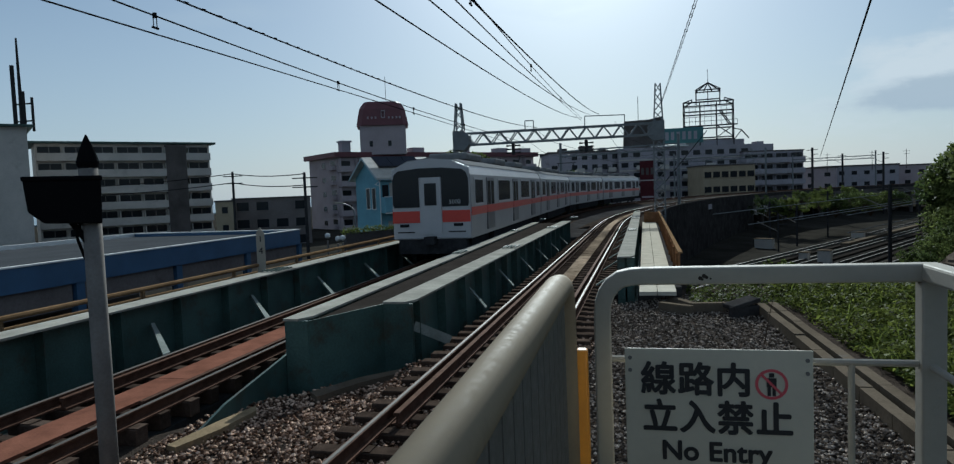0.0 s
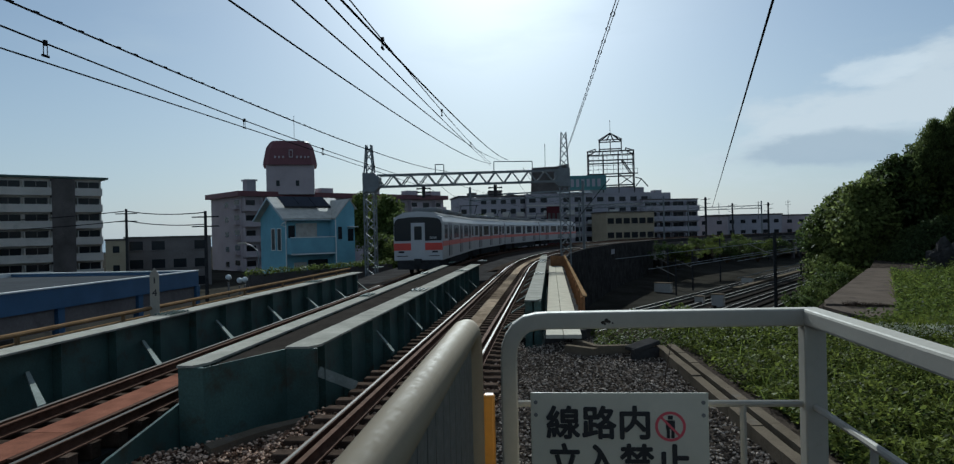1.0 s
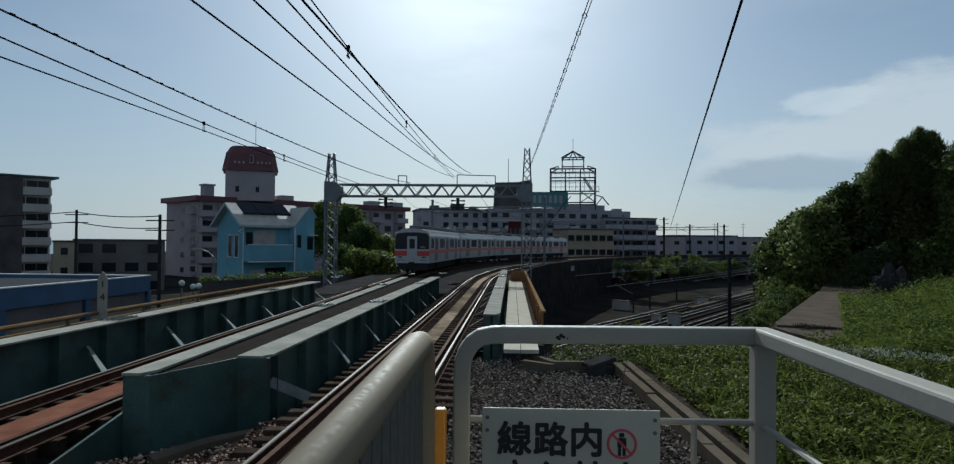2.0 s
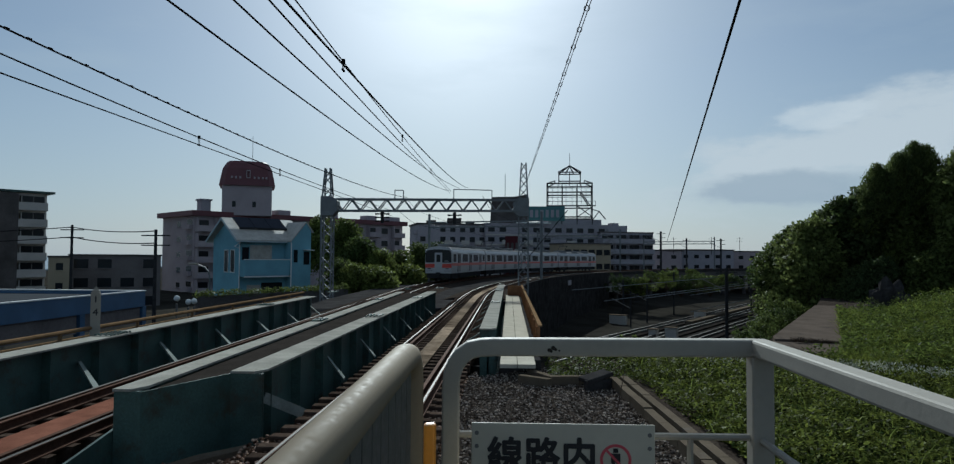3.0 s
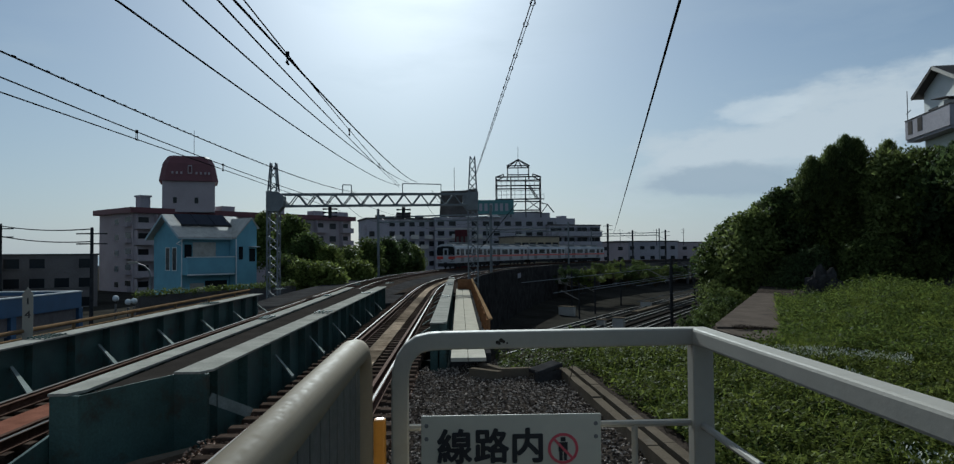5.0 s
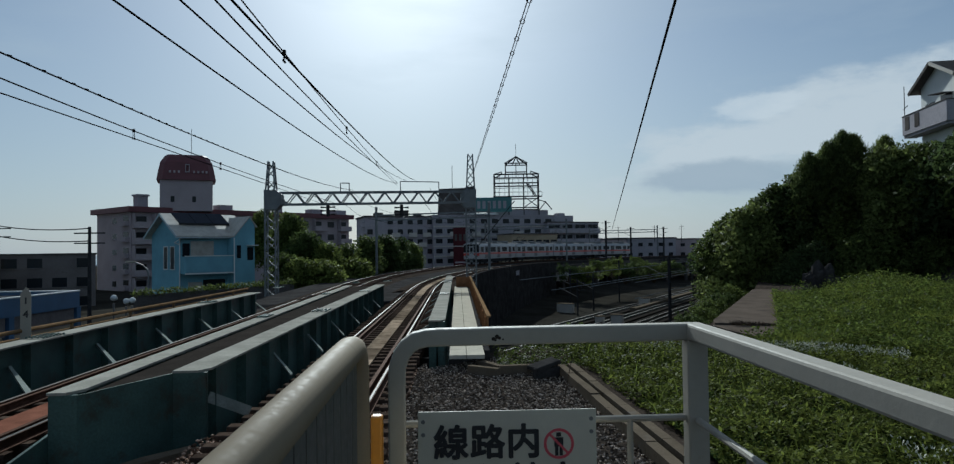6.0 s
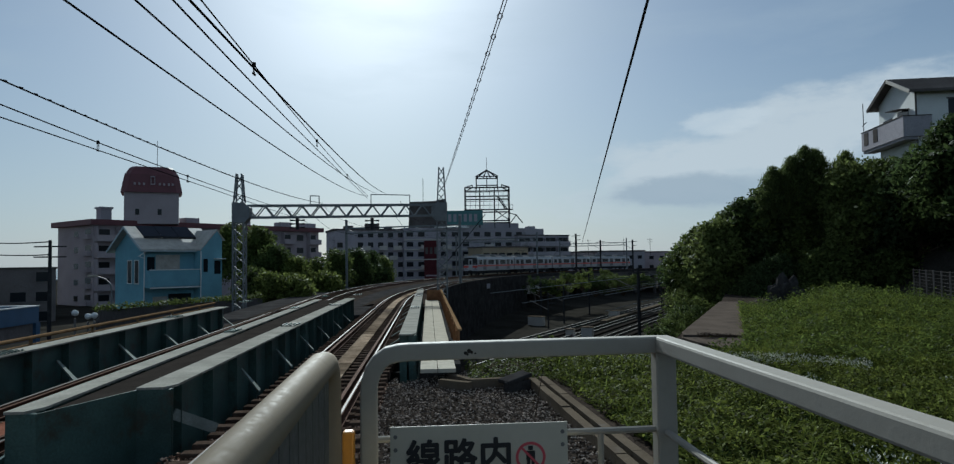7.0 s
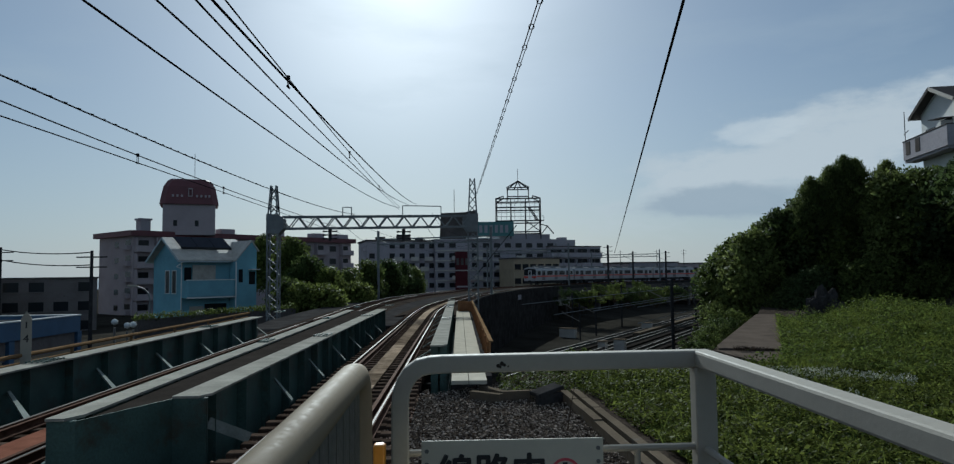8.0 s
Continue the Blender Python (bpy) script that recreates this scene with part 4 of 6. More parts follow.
# ---- grass, weeds, flowers ----
def blades(name, label, spots, mat, h, w, lean, category="grass"):
    vs, fs = [], []
    for x, y, z in spots:
        k, a, hh = len(vs), random.uniform(0, 6.3), h * random.uniform(0.5, 1.3) * (1 + 0.8 * noise.noise((x * 0.7, y * 0.7, 11)))
        ww = w * random.uniform(0.7, 1.3)
        dx, dy, l = math.cos(a), math.sin(a), lean * random.uniform(0.2, 1.2)
        b = random.uniform(0, 6.3)
        lx, ly = math.cos(b) * l * hh, math.sin(b) * l * hh
        vs += [(x - dx * ww, y - dy * ww, z), (x + dx * ww, y + dy * ww, z), (x + lx * 0.4 + dx * ww, y + ly * 0.4 + dy * ww, z + hh * 0.6), (x + lx * 0.4 - dx * ww, y + ly * 0.4 - dy * ww, z + hh * 0.6), (x + lx, y + ly, z + hh)]
        fs += [(k, k + 1, k + 2, k + 3), (k + 3, k + 2, k + 4)]
    me = bpy.data.meshes.new(name)
    me.from_pydata(vs, [], fs)
    me.materials.append(mat)
    return tagged(new(name, me), label, category, kind="stuff")


def meadow(n, x0, x1, y0, y1, keep):
    out = []
    while len(out) < n:
        x, y = random.uniform(x0, x1), random.uniform(y0, y1)
        if x > edge_x(y) + 0.4 and keep(x, y):
            out.append((x, y, turf_height(x, y) - 0.02))
    return out


def slab_free(x, y):
    return not (19.1 < y < 40.4 and x < 10.9 + (y - 23) * 0.456 and x > edge_x(y) - 0.5 and y > 23 - (10.9 - x) * 2)


def mound(x, y):
    d = math.hypot(x, y)
    return slab_free(x, y) and 19.3 < d < 42 and random.random() < 1.35 - d / 50


blades("meadow_grass", "olive green long meadow grass", meadow(80000, 8, 36, 14, 42, mound), M["grass"], 0.30, 0.011, 0.9)


def leaf_patch(name, label, spots, mat, size, high):
    vs, fs = [], []
    for x, y, z in spots:
        lump = 0.55 + 0.9 * noise.noise((x * 1.3, y * 1.3, 5))
        p = Vector((x, y, z + high * max(0.1, lump) * random.random()))
        u = Vector((random.gauss(0, 1), random.gauss(0, 1), random.gauss(0, 0.5))).normalized()
        w = u.cross(Vector((random.gauss(0, 0.5), random.gauss(0, 0.5), 1))).normalized()
        s, k = size * random.uniform(0.5, 1.5), len(vs)
        vs += [tuple(p - u * s), tuple(p + w * s * 0.45), tuple(p + u * s), tuple(p - w * s * 0.45)]
        fs.append((k, k + 1, k + 2, k + 3))
    me = bpy.data.meshes.new(name)
    me.from_pydata(vs, [], fs)
    me.materials.append(mat)
    return tagged(new(name, me), label, "weeds", kind="stuff")


def weedy(x, y):
    return slab_free(x, y) and x > 3.25 - max(0, y - 10) * 0.05 and random.random() < 1.25 - y * 0.04 and noise.noise((x * 0.8, y * 0.8, 1)) > -0.85


leaf_patch("meadow_herbs", "bushy green herbs thick among the meadow grass", meadow(150000, 8, 36, 14, 42, mound), M["grass"], 0.055, 0.80)
leaf_patch("weed_patch", "low green leafy weeds and clover beside the trough", meadow(240000, 2.6, 17, 2, 20, weedy), M["weed"], 0.043, 0.44)
leaf_patch("weed_patch", "dark straggling weeds between the walkway end and the trough", [(random.uniform(0.95, 4.6), random.uniform(15.7, 18.4), -0.35) for _ in range(5000)], M["weed"], 0.04, 0.42)
blades("weed_stalks", "thin green weed stalks among the clover", meadow(2200, 3.0, 17, 2, 20, weedy), M["grass"], 0.4, 0.007, 0.7)
blades("dead_weeds", "brown dead weeds growing from the slab joint", [(random.uniform(9.2, 10.4), random.uniform(22.35, 22.8), -0.2) for _ in range(300)], M["bark"], 0.1, 0.008, 1.6)
def flowery(x, y):
    d = math.hypot(x, y)
    return 18.3 < d < 19.5 and 24 < math.degrees(math.atan2(x, y)) < 34 or noise.noise((x * 0.6, y * 0.6, 7)) > 0.42 and random.random() < 0.25


fl = [(x, y, z + random.uniform(0.14, 0.3)) for x, y, z in meadow(2600, 4, 18, 7, 19, flowery)]
blades("flower_patch", "small white wild flowers in the grass", fl, M["flower"], 0.04, 0.012, 0.8, "flowers")


# ---- trees ----
def crown_mesh(name, blobs, leaves, size, mat):
    """Leaves scattered over the skins of uneven clumps."""
    vs, fs = [], []
    for bx, by, bz, r in blobs:
        for _ in range(int(leaves * r * r)):
            d = Vector((random.gauss(0, 1), random.gauss(0, 1), random.gauss(0, 1) + 0.15)).normalized()
            rr = r * (0.55 + 0.6 * random.random() + 0.3 * noise.noise(Vector((bx, by, bz)) + d * 1.7))
            p = Vector((bx, by, bz)) + d * rr
            u = Vector((random.gauss(0, 1), random.gauss(0, 1), random.gauss(0, 1))).normalized()
            w = u.cross(d + Vector((0.01, 0.3, 0.2))).normalized()
            s, k = size * random.uniform(0.6, 1.4), len(vs)
            vs += [p - u * s, p + w * s * 0.5, p + u * s, p - w * s * 0.5]
            fs.append((k, k + 1, k + 2, k + 3))
    me = bpy.data.meshes.new(name)
    me.from_pydata([tuple(v) for v in vs], [], fs)
    me.materials.append(mat)
    return me


def tree(seed, h, spread, mat, label, leaves=330, size=0.17, group=""):
    random.seed(seed)
    t = thing("tree", label, "tree", group=group)
    bm = tube(bmesh.new(), [(0, 0, -0.6), (0.1, 0, h * 0.25), (-0.05, 0.1, h * 0.5), (0.05, 0, h * 0.8)], [0.24, 0.19, 0.14, 0.04], 8)
    blobs = []
    for k in range(24):
        a = k * 2.4 + random.uniform(-0.5, 0.5)
        f = k / 23
        z = h * (0.26 + 0.66 * f) + random.uniform(-0.3, 0.3)
        rad = spread * (1.0 - 0.8 * f ** 1.6) * random.uniform(0.45, 0.95) * 0.85
        p = (math.cos(a) * rad, math.sin(a) * rad, z)
        tube(bm, [(0, 0, z * 0.72), (p[0] * 0.5, p[1] * 0.5, z * 0.9), p], [0.08, 0.05, 0.015], 5)
        blobs.append((*p, spread * random.uniform(0.2, 0.38)))
    blobs.append((0, 0, h * 0.93, spread * 0.24))
    blobs.append((0, 0, h * 0.55, spread * 0.5))
    part("trunk", bm, M["bark"], t)
    ob = new("crown", crown_mesh("crown", blobs, leaves, size, mat))
    ob.parent = t
    return t


tree_a = tree(11, 7.5, 3.6, M["leaf"], "broad leafy green tree on the bank", group="trees")
tree_b = tree(12, 8.5, 4.2, M["leaf2"], "dark evergreen tree on the wooded hillside", group="hillside trees")
tree_c = tree(13, 6.0, 3.4, M["leaf"], "bushy green tree on the wooded hillside", group="hillside trees")
def bush(seed, mat, label):
    """A wide low bush: several stems from one root, each with its own uneven clumps."""
    random.seed(seed)
    t = thing("bush", label, "bush", group="bushes")
    bm, blobs = bmesh.new(), []
    for k in range(15):
        a, r = k * 2.4, 2.6 * math.sqrt((k + 0.5) / 15) * random.uniform(0.7, 1.15)
        z = max(0.4, 2.4 - 0.5 * r + random.uniform(-0.8, 0.9))
        p = (math.cos(a) * r, math.sin(a) * r, z)
        tube(bm, [(0, 0, -0.6), (p[0] * 0.5, p[1] * 0.5, z * 0.5), p], [0.06, 0.04, 0.012], 5)
        blobs.append((*p, random.uniform(0.35, 0.85)))
        if k % 3 == 0:
            blobs.append((p[0] * 1.2, p[1] * 1.2, z + random.uniform(0.4, 0.9), 0.3))
    part("stem", bm, M["bark"], t)
    new("crown", crown_mesh("crown", blobs, 420, 0.13, mat)).parent = t
    return t


bush_a = bush(41, M["leaf"], "wide low green bush above the cutting")
used = set()
def plant(src, x, y, z, s=1.0):
    m = pose(x, y, z, 0, 0, random.uniform(0, 360))
    if src not in used:
        used.add(src)
        src.matrix_world = m
        src.scale = (s, s, s)
        return src
    c = copy_thing(src, m)
    c.scale = (s, s, s)
    return c


def polar(az, d):
    return d * math.sin(radians(az)), d * math.cos(radians(az))


random.seed(5)
for az, d, top in ((-15.6, 84, 3.2), (-13.6, 80, 2.9), (-12.3, 74, 1.4), (-10.8, 72, 0.5), (-9.2, 76, 0.3), (-7.6, 84, 1.0), (-6.0, 92, 1.1), (-4.8, 98, 0.9), (-3.9, 102, 0.5), (-12.6, 64, -0.8), (-11.0, 63, -1.0), (-14.2, 66, -0.4), (-8.4, 72, -0.8)):
    x, y = polar(az, d)
    s = random.uniform(0.85, 1.1)
    plant(tree_a, x, y, 2.45 + 0.0 + d * math.tan(radians(top)) - 7.6 * s, s)
for x, y, z, k in ((9.2, 26.5, -1.9, 0.3), (11.2, 31, -2.3, 0.36), (13.2, 35, -2.6, 0.42), (15.2, 39, -3.0, 0.5), (17, 43, -3, 0.55), (5.0, 20.2, -1.7, 0.27), (3.5, 19.4, -1.5, 0.31), (2.7, 19.8, -1.5, 0.26), (7.0, 21.2, -1.6, 0.24)):
    plant(bush_a, x, y, z + 2.5 * k, k)
for k in range(15):
    az, d = 9.2 + 0.6 * k + random.uniform(-0.3, 0.3), random.uniform(106, 122)
    x, y = polar(az, d)
    sz = random.uniform(0.5, 0.95)
    plant(bush_a, x, y, 2.45 + d * math.tan(radians(-1.6 + 0.05 * k + random.uniform(-0.4, 0.4))) - 3.0 * sz, sz)
# the wooded hill: rows of crowns rising to the right
HILL = [(20.9, 0.8), (22.5, 2.6), (24.2, 3.9), (27.3, 6.0), (29.9, 7.4), (31.4, 6.9), (33.2, 7.6), (36, 7.7), (38, 8.2), (43, 9.5), (48, 11)]
def skyline(az):
    for (a0, e0), (a1, e1) in zip(HILL, HILL[1:]):
        if a0 <= az <= a1:
            return e0 + (e1 - e0) * (az - a0) / (a1 - a0)
    return HILL[-1][1]
for az, d, top, src in ((37.2, 55, 8.0, tree_b), (39.5, 54, 8.6, tree_c), (39.6, 46, 10.2, tree_c), (41.2, 52, 11.2, tree_b), (43, 52, 11.6, tree_b), (45.5, 52, 12, tree_b), (35.4, 57, 7.6, tree_c), (33.6, 58, 7.5, tree_b), (30.2, 62, 7.4, tree_b), (28.6, 62, 7.0, tree_c), (27.2, 62, 6.2, tree_b), (25.6, 62, 5.2, tree_c), (24.4, 63, 4.5, tree_b), (23.4, 60, 3.8, tree_b), (22.2, 62, 3.0, tree_c), (21.4, 64, 2.1, tree_c)):
    x, y = polar(az, d)
    plant(src, x, y, 2.45 + d * math.tan(radians(top)) - (9.6 if src is tree_b else 7.0), 1.0)
az = 22.4
while az < 50:
    el = skyline(az)
    for k in range(4):
        f = 1 - k * 0.22
        d = max(72 - 5.6 * k, 64 - 2.2 * (az - 22) if az < 28 else 0) + random.uniform(-1.5, 1.5)
        aa = az + random.uniform(-0.8, 0.8) + (0.9 if k % 2 else 0.0)
        x, y = polar(aa, d)
        src = random.choice((tree_b, tree_b, tree_c))
        s = random.uniform(0.75, 1.05) * (1 - 0.07 * k)
        top = 2.45 + d * math.tan(radians(-2.2 + (el + 2.2) * f))
        plant(src, x, y, top - (9.6 if src is tree_b else 7.0) * s, s)
    az += 2.5


def pine(h):
    """A pine whose shoots stand up in spiky tufts."""
    t = thing("pine_tree", "dark spiky pine on top of the wooded hill", "tree", group="hillside pines")
    bm = tube(bmesh.new(), [(0, 0, -0.5), (0.1, 0, h * 0.5), (0, 0, h * 0.97)], [0.2, 0.13, 0.03], 7)
    vs, fs = [], []
    for k in range(70):
        f = (k + 0.5) / 70
        a, r = k * 2.4, (1 - f) ** 0.7 * h * 0.36 * random.uniform(0.5, 1.0)
        p = Vector((math.cos(a) * r, math.sin(a) * r, h * (0.3 + 0.66 * f)))
        tube(bm, [(0, 0, p.z - 0.3 * r), p], [0.04, 0.012], 4)
        for _ in range(130):
            up = random.random()
            q = p + Vector((random.gauss(0, 0.16), random.gauss(0, 0.16), up * 0.75 - 0.15)) * (1.2 - 0.4 * up)
            d = Vector((random.gauss(0, 0.5), random.gauss(0, 0.5), 0.9)).normalized() * random.uniform(0.15, 0.34)
            w = d.cross(Vector((random.gauss(0, 1), random.gauss(0, 1), 0.1))).normalized() * 0.03
            i = len(vs)
            vs += [tuple(q - w), tuple(q + w), tuple(q + d)]
            fs.append((i, i + 1, i + 2))
    part("trunk", bm, M["bark"], t)
    me = bpy.data.meshes.new("crown")
    me.from_pydata(vs, [], fs)
    me.materials.append(M["leaf2"])
    new("crown", me).parent = t
    return t


random.seed(31)
pine_a = pine(7.0)
for az, el in ((29.1, 7.5), (30.1, 8.2), (30.8, 7.9), (27.8, 6.8), (32.8, 7.6)):
    x, y = polar(az, 61)
    plant(pine_a, x, y, 2.45 + 61 * math.tan(radians(el)) - 7.0, 1.0)


# ---- buildings ----
def facade_house(name, label, p0, p1, depth, z0, z1, wall, roof, floors, bays, win=(1.5, 1.2), balcony=False, roof_h=0.5, eave=0.4, skip=(), side_bays=0, first=1.0):
    """A block whose front runs from p0 to p1 (seen left to right); windows sit in recesses, balconies stand proud."""
    (xa, ya), (xb, yb) = p0, p1
    L = math.hypot(xb - xa, yb - ya)
    t = thing(name, label, "building", pose(xa, ya, 0, 0, 0, math.degrees(math.atan2(yb - ya, xb - xa))))
    part("wall", boxes((0, L, 0, depth, z0, z1)), wall, t)
    part("roof", boxes((-eave, L + eave, -eave, depth + eave, z1, z1 + roof_h)), roof, t)
    fh = (z1 - z0 - first) / floors
    bw = L / bays
    for f in range(floors):
        zz = z0 + first + f * fh
        for b in range(bays):
            if (f, b) in skip or b in skip:
                continue
            cx = (b + 0.5) * bw
            if balcony:
                w_ = part("window", boxes((cx - bw * 0.42, cx + bw * 0.42, -0.03, 0.02, zz + 0.05, zz + fh * 0.82)), M["glass"], t)
                part("mullion", boxes((cx - 0.05, cx + 0.05, -0.06, -0.02, zz + 0.05, zz + fh * 0.82)), M["pole"], w_)
            else:
                w_ = part("window", boxes((cx - win[0] / 2, cx + win[0] / 2, -0.02, 0.03, zz + 0.8, zz + 0.8 + win[1])), M["glass"], t)
                part("sill", boxes((cx - win[0] / 2 - 0.1, cx + win[0] / 2 + 0.1, -0.14, 0.0, zz + 0.7, zz + 0.8)), wall, w_)
        if balcony:
            part("balcony", boxes((0.1, L - 0.1, -1.25, -1.13, zz - 0.15, zz + fh * 0.42), (0.1, L - 0.1, -1.13, 0, zz - 0.15, zz), (0.1, 0.2, -1.13, 0, zz, zz + fh * 0.42), (L - 0.2, L - 0.1, -1.13, 0, zz, zz + fh * 0.42)), wall, t)
            for b in range(1, bays):
                part("divider", boxes((b * bw - 0.05, b * bw + 0.05, -1.12, 0, zz, zz + fh * 0.8)), wall, t)
    for b in range(side_bays):
        for f in range(floors):
            zz = z0 + first + f * fh
            cy = (b + 0.5) * depth / side_bays
            part("window", boxes((L - 0.03, L + 0.02, cy - 0.6, cy + 0.6, zz + 0.8, zz + 2.0)), M["glass"], t)
    return t


# apartment slabs at the far side of the blue shed
apt = facade_house("apartment_block", "tall beige apartment block with rows of pale balconies", (-98.2, 92.8), (-80.0, 113.8), 12, -5, 13.0, M["beige_wall"], M["teal"], 6, 7, balcony=True, roof_h=0.35, eave=1.0, skip=(5,))
part("stair_tower", boxes((19.9, 23.4, -1.3, 0, -5, 12.8)), M["dark_wall"], apt, "dark stairwell strip")
apt2 = facade_house("apartment_block", "plain beige apartment end wall with dark eave", polar(-62, 122), polar(-47.0, 120), 12, -5, 14.2, M["beige_wall"], M["teal"], 6, 4, roof_h=0.35, eave=0.8, skip=(2, 3))

ax, ay = polar(-48.6, 122)
am = thing("aerial_mast", "thin roof aerial mast with short side aerials", "aerial mast", pose(ax, ay, 0))
part("mast", tube(bmesh.new(), [(0, 4, 14.5), (0, 4, 28)], [0.32, 0.14], 6), M["under"], am)
for x, z0, z1, w in ((-1.2, 15, 24, 0.3), (0.5, 15, 20.0, 0.25), (2.1, 14.5, 19.0, 0.2)):
    part("side_aerial", tube(bmesh.new(), [(x, 4, z0 - 0.6), (x, 4, z1)], w, 6), M["under"], am)
part("bracket", boxes((-1.3, 2.2, 3.9, 4.1, 15.4, 15.6), (-1.3, 2.2, 3.9, 4.1, 18.0, 18.2)), M["under"], am)

# long pinkish block with red eaves and a red-domed roof tower
x0, y0 = polar(-25.3, 125)
x1, y1 = polar(-9.0, 150)
pk = facade_house("pink_apartment_block", "long pinkish apartment block with red eaves", (x0, y0), (x1, y1), 13, -5, 9.3, M["pink_wall"], M["red_roof"], 5, 14, win=(1.7, 1.2), roof_h=0.9, eave=0.8, skip=(3, 7))
pl = math.hypot(x1 - x0, y1 - y0)
for b in (0, 1, 4, 5, 8, 9, 11, 13):
    for f in range(5):
        a, z = b * pl / 14 + 0.1, -3.9 + f * 2.66
        part("balcony", boxes((a, a + pl / 14 - 0.3, -1.2, -1.08, z - 0.1, z + 0.95), (a, a + pl / 14 - 0.3, -1.08, 0, z - 0.1, z + 0.05), (a, a + 0.12, -1.08, 0, z + 0.05, z + 2.3)), M["pink_wall"], pk)
for f in range(5):                                     # the end wall has one column of small windows and a stair recess
    z = -3.1 + f * 2.66
    w_ = part("window", boxes((-0.02, 0.03, 5.4, 6.9, z, z + 0.9)), M["glass"], pk)
    part("sill", boxes((-0.16, 0.0, 5.2, 7.1, z - 0.12, z)), M["pink_wall"], w_)
    part("window", boxes((-0.02, 0.03, 0.9, 2.9, z - 0.3, z + 1.2)), M["glass"], pk)
    part("landing", boxes((-0.7, 0.0, 0.7, 3.1, z - 0.5, z + 0.3)), M["pink_wall"], pk)
part("chimney", boxes((2.2, 3.9, 2.4, 4.1, 10.1, 12.2), (2.0, 4.1, 2.2, 4.3, 12.2, 12.5)), M["grey_wall"], pk)
for x in (17.0, 28.0, 38.0, 44.5):
    part("roof_housing", boxes((x, x + 2.6, 2.0, 4.4, 10.2, 11.3)), M["grey_wall"], pk)
tx, ty = polar(-21.45, 131)
tw = thing("roof_tower", "pale roof tower with a dark red faceted dome and white lettering", "tower", pose(tx, ty, 0, 0, 0, 21))
part("shaft", boxes((-4.2, 4.2, -3.9, 3.9, 9.7, 15.0)), M["pink_wall"], tw)
bm = bmesh.new()
rings = []
for s, z in ((4.75, 15.0), (4.72, 15.2), (4.45, 16.7), (4.15, 18.1), (3.5, 19.15), (3.1, 19.5), (0.5, 19.8)):
    rings.append([bm.verts.new((s * cx, s * cy * 0.92, z)) for cx, cy in ((-1, -0.8), (-0.8, -1), (0.8, -1), (1, -0.8), (1, 0.8), (0.8, 1), (-0.8, 1), (-1, 0.8))])
for a, b in zip(rings, rings[1:]):
    for k in range(8):
        bm.faces.new((a[k], a[(k + 1) % 8], b[(k + 1) % 8], b[k]))
bm.faces.new(rings[0])
bm.faces.new(rings[-1])
part("dome", bm, M["red_roof"], tw, "dark red dome")
for x in (-2.6, -1.9, -1.2, 1.2, 1.9, 2.6, 3.2):
    part("sign_bar", boxes((x - 0.16, x + 0.16, -4.34, -4.05, 16.2, 16.6)), M["pink_wall"], tw)
part("sign_frame", boxes((-0.2, 0.5, -4.34, -4.05, 16.3, 16.45), (-0.2, 0.5, -4.2, -3.9, 17.6, 17.75), (-0.2, -0.08, -4.28, -4.0, 16.45, 17.6), (0.38, 0.5, -4.28, -4.0, 16.45, 17.6)), M["pink_wall"], tw)
for x in (-2.2, 1.2):
    part("window", boxes((x - 0.3, x + 0.3, -3.94, -3.88, 11.2, 12.2)), M["glass"], tw)
part("aerial", tube(bmesh.new(), [(0.8, 0, 20), (0.8, 0, 24.5)], 0.05, 6), M["lattice"], tw)

# blue two-storey house
hx0, hy0 = polar(-21.92, 66)
HL, HD = 6.5, 6.0                    # front length and depth
hs = thing("blue_house", "light blue two-storey house with grey roof and solar panels", "house", pose(hx0, hy0, 0, 0, 0, 46))
part("wall", boxes((0, HL, 0, HD, -6.5, 4.1)), M["blue_wall"], hs)


def gable_roof(name, sec, a, b, mat, along="x", label=""):
    """A roof whose cross section runs from a to b along one axis of the house."""
    bm = bmesh.new()
    va, vb = ([bm.verts.new((t, p, z) if along == "x" else (p, t, z)) for p, z in sec] for t in (a, b))
    bm.faces.new(va)
    bm.faces.new(vb)
    n = len(sec)
    for k in range(n):
        bm.faces.new((va[k], va[(k + 1) % n], vb[(k + 1) % n], vb[k]))
    return part(name, bm, mat, hs, label)


gable_roof("roof", [(-0.55, 3.78), (3.0, 5.9), (6.55, 3.78), (6.55, 3.98), (3.0, 6.12), (-0.55, 3.98)], -0.55, HL + 0.2, M["roof_tile"])
gable_roof("gable", [(0, 4.1), (HD, 4.1), (3.0, 5.85)], 0.0, 0.06, M["blue_wall"])
gable_roof("gable", [(0, 4.1), (HD, 4.1), (3.0, 5.85)], HL - 0.06, HL, M["blue_wall"])
for k in range(3):
    a = 0.35 + k * 1.62
    sp_ = part("solar_panel", bar(bmesh.new(), (a + 0.8, 1.05, 5.16), (a + 0.8, 2.75, 6.17), 1.56, 0.06), M["solar"], hs, "dark solar panel")
    part("panel_edge", bar(bmesh.new(), (a, 1.0, 5.08), (a + 1.58, 1.0, 5.08), 0.06, 0.2), M["under"], sp_)
